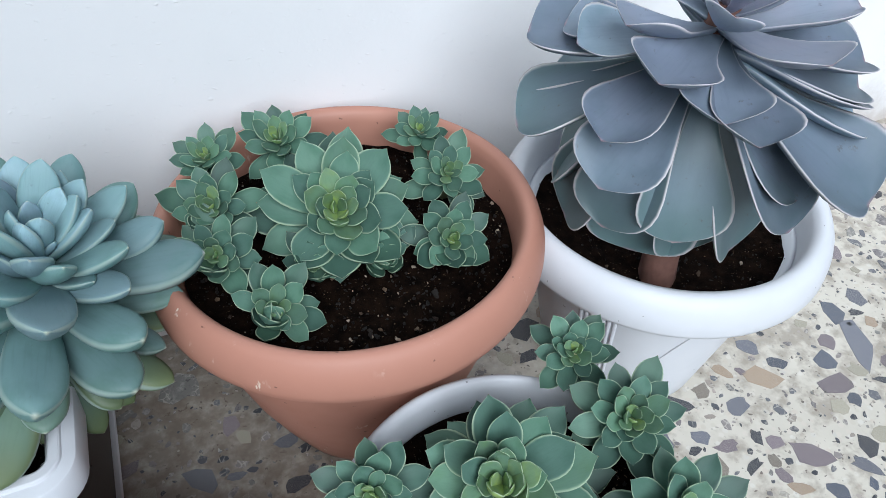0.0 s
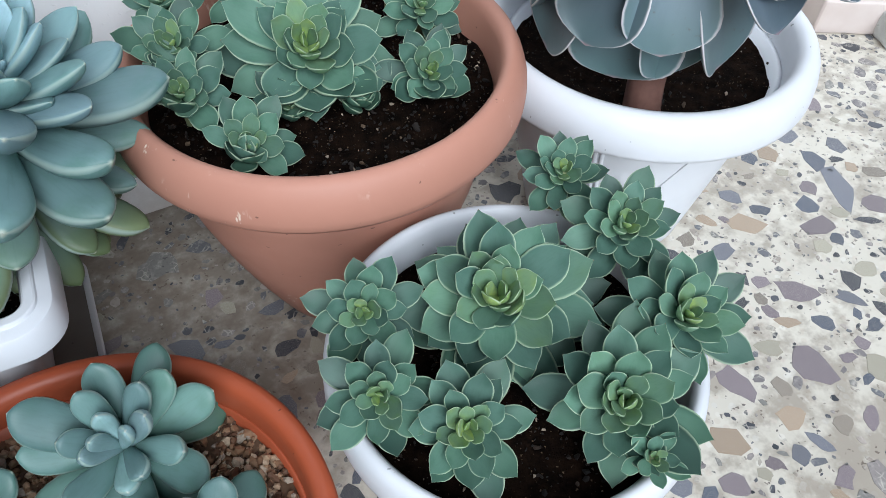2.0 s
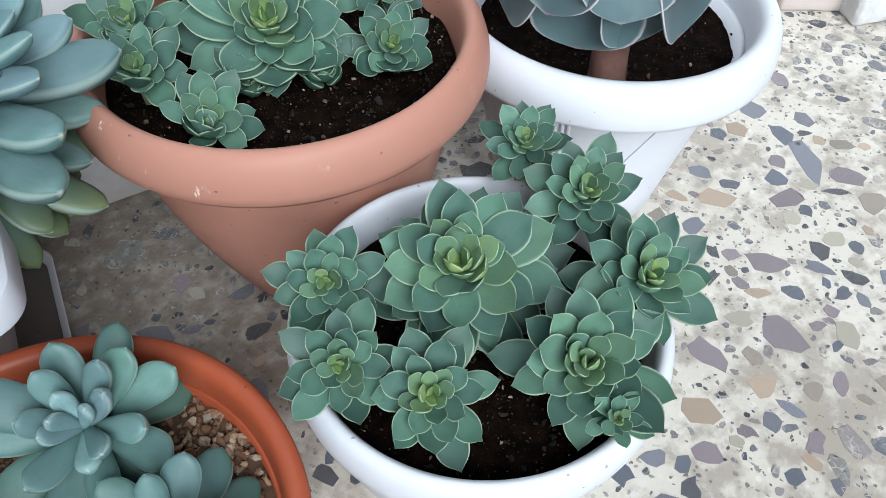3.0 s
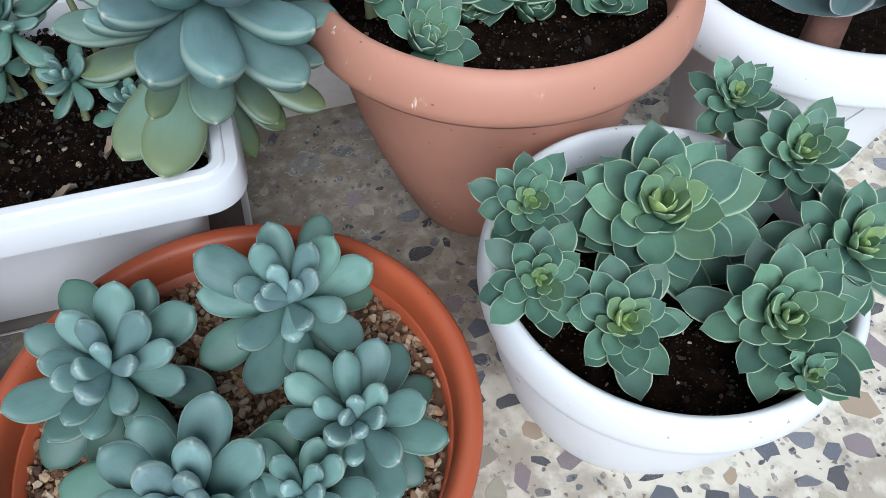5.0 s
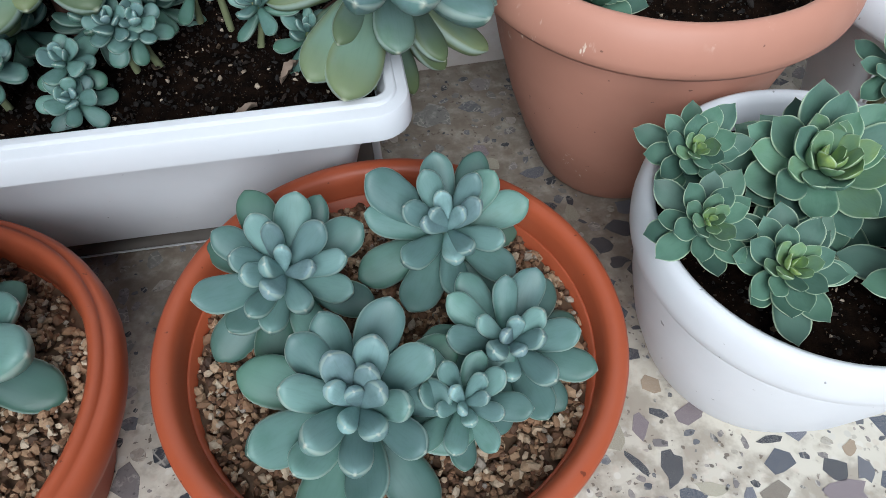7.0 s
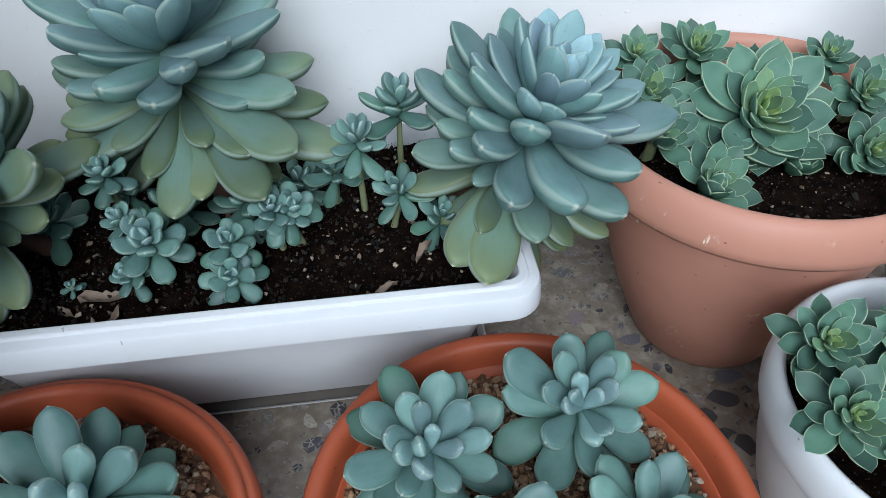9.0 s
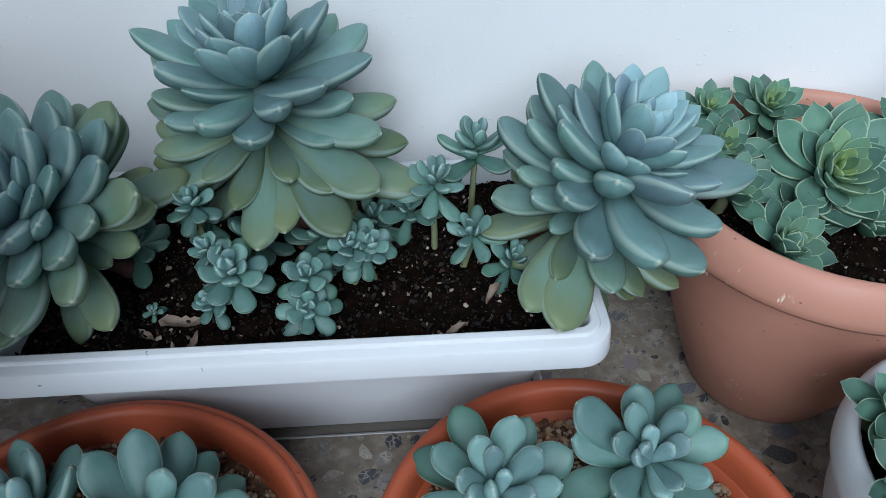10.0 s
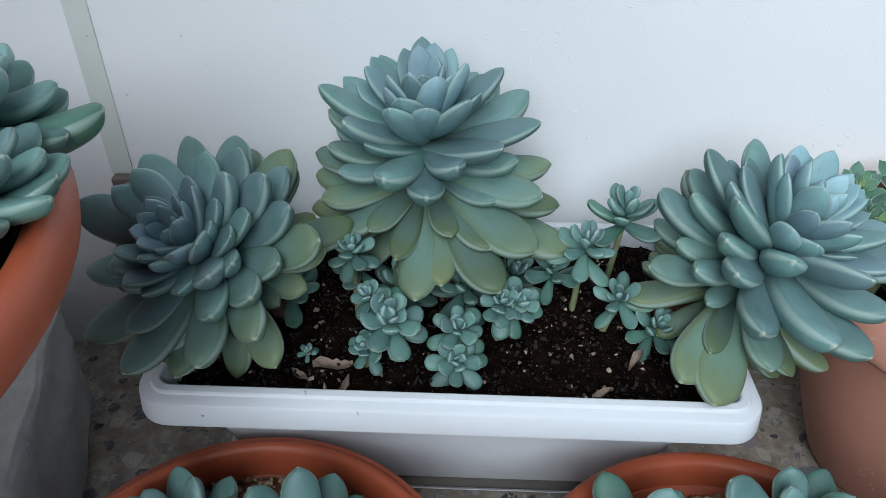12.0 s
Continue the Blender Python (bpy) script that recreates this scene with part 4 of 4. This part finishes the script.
def dry_leaf(x, y, z, length, turn, seed):
    """A curled withered leaf."""
    rng = random.Random(seed)
    verts, faces = [], []
    for i in range(11):
        u = i / 10
        w = 0.32 * length * math.sin(math.pi * min(1, 0.08 + u * 0.95)) * rng.uniform(0.75, 1.1)
        for k in range(5):
            v = k / 4 - 0.5
            verts.append(((u - 0.5) * length, v * w, 0.20 * length * (4 * v * v) * rng.uniform(0.7, 1.2) + 0.10 * length * math.sin(5 * u + seed) + 0.06 * length))
    n = len(verts)
    verts += [(a, b, c - 0.0008) for a, b, c in verts]
    for i in range(10):
        for k in range(4):
            q = (i * 5 + k, i * 5 + k + 1, i * 5 + k + 6, i * 5 + k + 5)
            faces += [q, tuple(n + a for a in reversed(q))]
    ob = part("dry_leaf", mesh_from("dry_leaf", verts, faces), DRY_LEAF)
    ob.matrix_world = pose(x, y, z, 0, 0, turn)
    tagged(ob, "withered curled brown leaf on the soil", "leaf")


dry_leaf(-0.618, 0.325, 0.203, 0.034, 10, 1)
dry_leaf(-0.606, 0.303, 0.203, 0.022, 75, 2)
dry_leaf(-0.645, 0.315, 0.203, 0.020, -40, 3)
dry_leaf(-0.392, 0.296, 0.203, 0.020, 20, 4)
dry_leaf(-0.355, 0.335, 0.203, 0.026, 50, 5)
dry_leaf(0.040, 0.262, 0.238, 0.022, 40, 6)

# ---- the large mauve plant ----
rosette("succulent_rosette", (0.220, 0.284, 0.472), (0.0, -0.12, 1.0), (0.224, 0.272, 0.19), 44, 0.118, 0.026, 24, 158, 0.055, PURPLE_LEAVES, 60, 191, "large mauve-grey rosette succulent with broad pale-edged leaves", "succulent", power=0.8, wide=1.02, stem=STEM, stem_r=0.017, grow=0.5, core=0.05, ages=(0.0, 1.0), rim=(EX, EY, 0.119, 0.247, 0.215), fade=0.22, grown=MAUVE_LEAVES, gap=28)

# ---- the corner with the concrete block ----
block = part("concrete_block", box_bm(0.14, 0.25, 0.076, 0.014, 0.010, 7, 3), CONCRETE)
block.matrix_world = pose(-1.002, 0.205, 0.075, 0, 0, 15.6)
tagged(block, "rough grey concrete block on the floor", "concrete block")

LX, LY = -0.945, 0.105
left_pot = round_pot(
    "orange_pot", LX, LY,
    [(0.0, 0.160), (0.09, 0.160), (0.100, 0.153), (0.107, 0.160), (0.122, 0.25), (0.145, 0.36), (0.175, 0.415), (0.206, 0.441), (0.204, 0.446), (0.172, 0.424), (0.14, 0.37)],
    [(0.205, 0.441), (0.236, 0.438), (0.245, 0.440), (0.2495, 0.445), (0.2505, 0.453), (0.2495, 0.461), (0.2465, 0.467), (0.242, 0.470), (0.237, 0.4705), (0.233, 0.467), (0.231, 0.458), (0.226, 0.44), (0.212, 0.41)],
    ORANGE, "large orange-brown plastic pot standing on a concrete block", "orange pots", 0.003, 6)
soil_bed(LX, LY, 0.446, 0.226, 26, 600)
G = "rosettes in the raised pot"
RAISED = "grey-green rosette succulent in a raised orange pot"
RAISED_RIM = (LX, LY, 0.222, 0.478, 0.452)
plump_rosette((-0.730, 0.160, 0.506), 0.054, 0, 201, (0.5, 0.1, 1), 24, 0.446, G, RAISED, rim=RAISED_RIM)
plump_rosette((-0.757, 0.218, 0.520), 0.066, 90, 202, (0.4, 0.2, 1), 24, 0.446, G, RAISED, rim=RAISED_RIM)
plump_rosette((-0.800, 0.095, 0.512), 0.064, 170, 203, (0.3, -0.2, 1), 22, 0.446, G, RAISED, rim=RAISED_RIM)

stone = part("marble_block", box_bm(0.050, 0.040, 0.028, 0.008, 0.002, 3, 8), MARBLE)
stone.matrix_world = pose(0.832, 0.482, 0.0275, 0, 0, -32)
tagged(stone, "small pinkish marble block on the floor", "stone")
stone = part("grey_stone", box_bm(0.030, 0.028, 0.024, 0.014, 0.004, 3, 15), CONCRETE)
stone.matrix_world = pose(0.868, 0.405, 0.023, 0, 0, -20)
tagged(stone, "rounded grey stone lying on the floor", "stone")

# ---- stone chips of the floor ----


STONES = []
STONES += [(0.552, 0.268, 0.0142, 0.0211, -30, 0), (0.54, 0.218, 0.0399, 0.0159, -117, 1), (0.556, 0.323, 0.0189, 0.0182, -55, 1), (0.482, 0.31, 0.0128, 0.0113, -46, 0), (0.598, 0.277, 0.0164, 0.0122, -103, 1), (0.601, 0.219, 0.0176, 0.0111, -30, 2), (0.562, 0.176, 0.0253, 0.0163, -30, 3), (0.483, 0.217, 0.0151, 0.0173, -30, 0), (0.509, 0.238, 0.012, 0.013, -30, 3), (0.471, 0.187, 0.0217, 0.0127, -6, 3), (0.474, 0.163, 0.009, 0.0102, -30, 0), (0.529, 0.166, 0.0165, 0.0059, -30, 5), (0.4, 0.227, 0.0278, 0.0162, -30, 4), (0.376, 0.132, 0.0264, 0.0167, -51, 3), (0.371, 0.087, 0.0125, 0.0126, -113, 0), (0.309, 0.144, 0.0135, 0.006, 14, 5)]
STONES += [(0.268, 0.114, 0.0187, 0.0106, 1, 5), (0.297, 0.092, 0.0142, 0.0105, -30, 6), (0.321, 0.056, 0.0237, 0.0216, -57, 3), (0.239, 0.077, 0.0218, 0.0149, -89, 3), (0.275, 0.053, 0.0136, 0.0086, -84, 2), (0.259, 0.027, 0.0158, 0.0153, -30, 4), (0.297, -0.003, 0.0102, 0.011, -111, 2), (0.264, -0.006, 0.0145, 0.0064, -69, 1), (0.377, 0.024, 0.014, 0.0191, -30, 6), (0.468, 0.116, 0.0183, 0.0141, 1, 6), (0.479, 0.095, 0.0108, 0.0128, -30, 0), (0.443, 0.067, 0.016, 0.0105, -51, 5), (0.188, 0.035, 0.0205, 0.017, -30, 4), (0.124, 0.022, 0.0132, 0.0096, -11, 1), (0.168, 0.003, 0.0148, 0.0119, -30, 3), (0.216, -0.051, 0.0087, 0.0111, -107, 0)]
STONES += [(0.257, -0.039, 0.0088, 0.0149, -54, 3), (0.212, -0.001, 0.0103, 0.006, -54, 3), (-0.054, 0.275, 0.0198, 0.0113, -26, 5), (-0.082, 0.259, 0.0129, 0.0106, -52, 5), (-0.073, 0.235, 0.0116, 0.0068, -1, 5), (-0.058, 0.221, 0.0111, 0.0136, -13, 5), (-0.103, 0.135, 0.0158, 0.007, -2, 5), (-0.091, 0.179, 0.0066, 0.0078, -13, 0), (-0.072, 0.069, 0.0151, 0.0103, 24, 3), (-0.104, 0.029, 0.0176, 0.0092, -113, 5), (-0.015, 0.035, 0.0112, 0.0044, -3, 5), (-0.016, 0.015, 0.0133, 0.0127, -24, 0), (0.046, 0.05, 0.0183, 0.0108, -13, 5), (0.088, 0.026, 0.0116, 0.0116, -80, 0), (0.027, 0, 0.0104, 0.0093, -36, 5), (0.05, -0.005, 0.0111, 0.0081, -122, 1)]
STONES += [(0.067, -0.019, 0.0116, 0.0149, -50, 0), (0.025, -0.02, 0.0181, 0.0141, -13, 3), (-0.08, 0.007, 0.0153, 0.0071, -24, 6), (-0.13, 0.038, 0.015, 0.0038, -58, 5), (-0.096, 0.004, 0.0113, 0.0068, -13, 0), (-0.052, -0.007, 0.0091, 0.0056, -117, 1), (-0.097, 0.076, 0.0104, 0.004, -30, 5)]
TONES = [(0.070, 0.085, 0.12), (0.135, 0.145, 0.18), (0.22, 0.19, 0.155), (0.195, 0.160, 0.180), (0.38, 0.29, 0.205), (0.035, 0.040, 0.055), (0.36, 0.335, 0.26)]


def chip_outline(rng):
    n = rng.randint(6, 10)
    corners = [rng.uniform(0.70, 1.12) for _ in range(n)]
    return [(c * math.cos(2 * math.pi * (i + rng.uniform(-0.35, 0.35)) / n), c * math.sin(2 * math.pi * (i + rng.uniform(-0.35, 0.35)) / n)) for i, c in enumerate(corners)]


def chip_solid(top):
    n = len(top)
    verts = [(x, y, 1.0) for x, y in top] + [(1.02 * x, 1.02 * y, -1.0) for x, y in top]
    return verts, [tuple(range(n))] + [(i, n + i, n + (i + 1) % n, (i + 1) % n) for i in range(n)]


def chips():
    rng = random.Random(77)
    shapes = [chip_solid(chip_outline(rng)) for _ in range(30)]
    meshes = [mesh_from("stone_chip", v, f, smooth=False) for v, f in shapes]
    for me in meshes:
        me.materials.append(CHIP)
    placed, cells = [], {}

    def free(x, y, r, tight):
        key = (int(x // 0.06), int(y // 0.06))
        near = (c for i in (-1, 0, 1) for j in (-1, 0, 1) for c in cells.get((key[0] + i, key[1] + j), ()))
        return all((x - c[0]) ** 2 + (y - c[1]) ** 2 > (tight * (r + c[6])) ** 2 for c in near)

    def put(x, y, a, b, turn, tone):
        c = (x, y, a, b, turn, tone, 0.5 * (a + b), rng.randrange(30))
        placed.append(c)
        cells.setdefault((int(x // 0.06), int(y // 0.06)), []).append(c)

    for stone in STONES:
        put(*stone)
    for size, count in ((0.019, 420), (0.014, 900), (0.010, 1700), (0.0065, 2600), (0.0040, 4200), (0.0022, 7000)):
        for _ in range(count):
            r = size * rng.uniform(0.75, 1.25)
            k = rng.uniform(0.45, 0.95)
            x, y = rng.uniform(-1.2, 1.3), rng.uniform(-0.45, 0.535)
            if free(x, y, r * (1 + k) / 2, 0.92):
                put(x, y, r, r * k, rng.uniform(0, 360), rng.choice((0, 1, 1, 2, 2, 3, 3, 4, 4, 5, 5, 6, 6, 6)))
    close = placed[: len(STONES)] + [c for c in placed[len(STONES):] if -0.3 < c[0] < 0.65 and -0.05 < c[1] < 0.45 and c[6] > 0.006]
    close = close[:300]
    keep = set(map(id, close))
    for c in close:
        ob = part("stone_chip", meshes[c[7]], None, floor)
        ob.matrix_basis = pose(c[0], c[1], 0.0, 0, 0, c[4]) @ Matrix.Diagonal((c[2], c[3], 0.0004, 1))
        shade = rng.uniform(0.8, 1.2)
        ob.color = (*(t * shade for t in TONES[c[5]]), 1)
    verts, faces = [], []
    for c in placed:
        if id(c) in keep:
            continue
        v, f = shapes[c[7]]
        m = pose(c[0], c[1], 0.0, 0, 0, c[4]) @ Matrix.Diagonal((c[2], c[3], 0.0004, 1))
        base = len(verts)
        verts += [m @ Vector(p) for p in v]
        faces += [tuple(base + i for i in q) for q in f]
    ob = part("stone_chips", mesh_from("stone_chips", verts, faces, smooth=False), CHIP_FAR, floor)
    tagged(ob, "small stone chips of the terrazzo", kind="stuff")


chips()
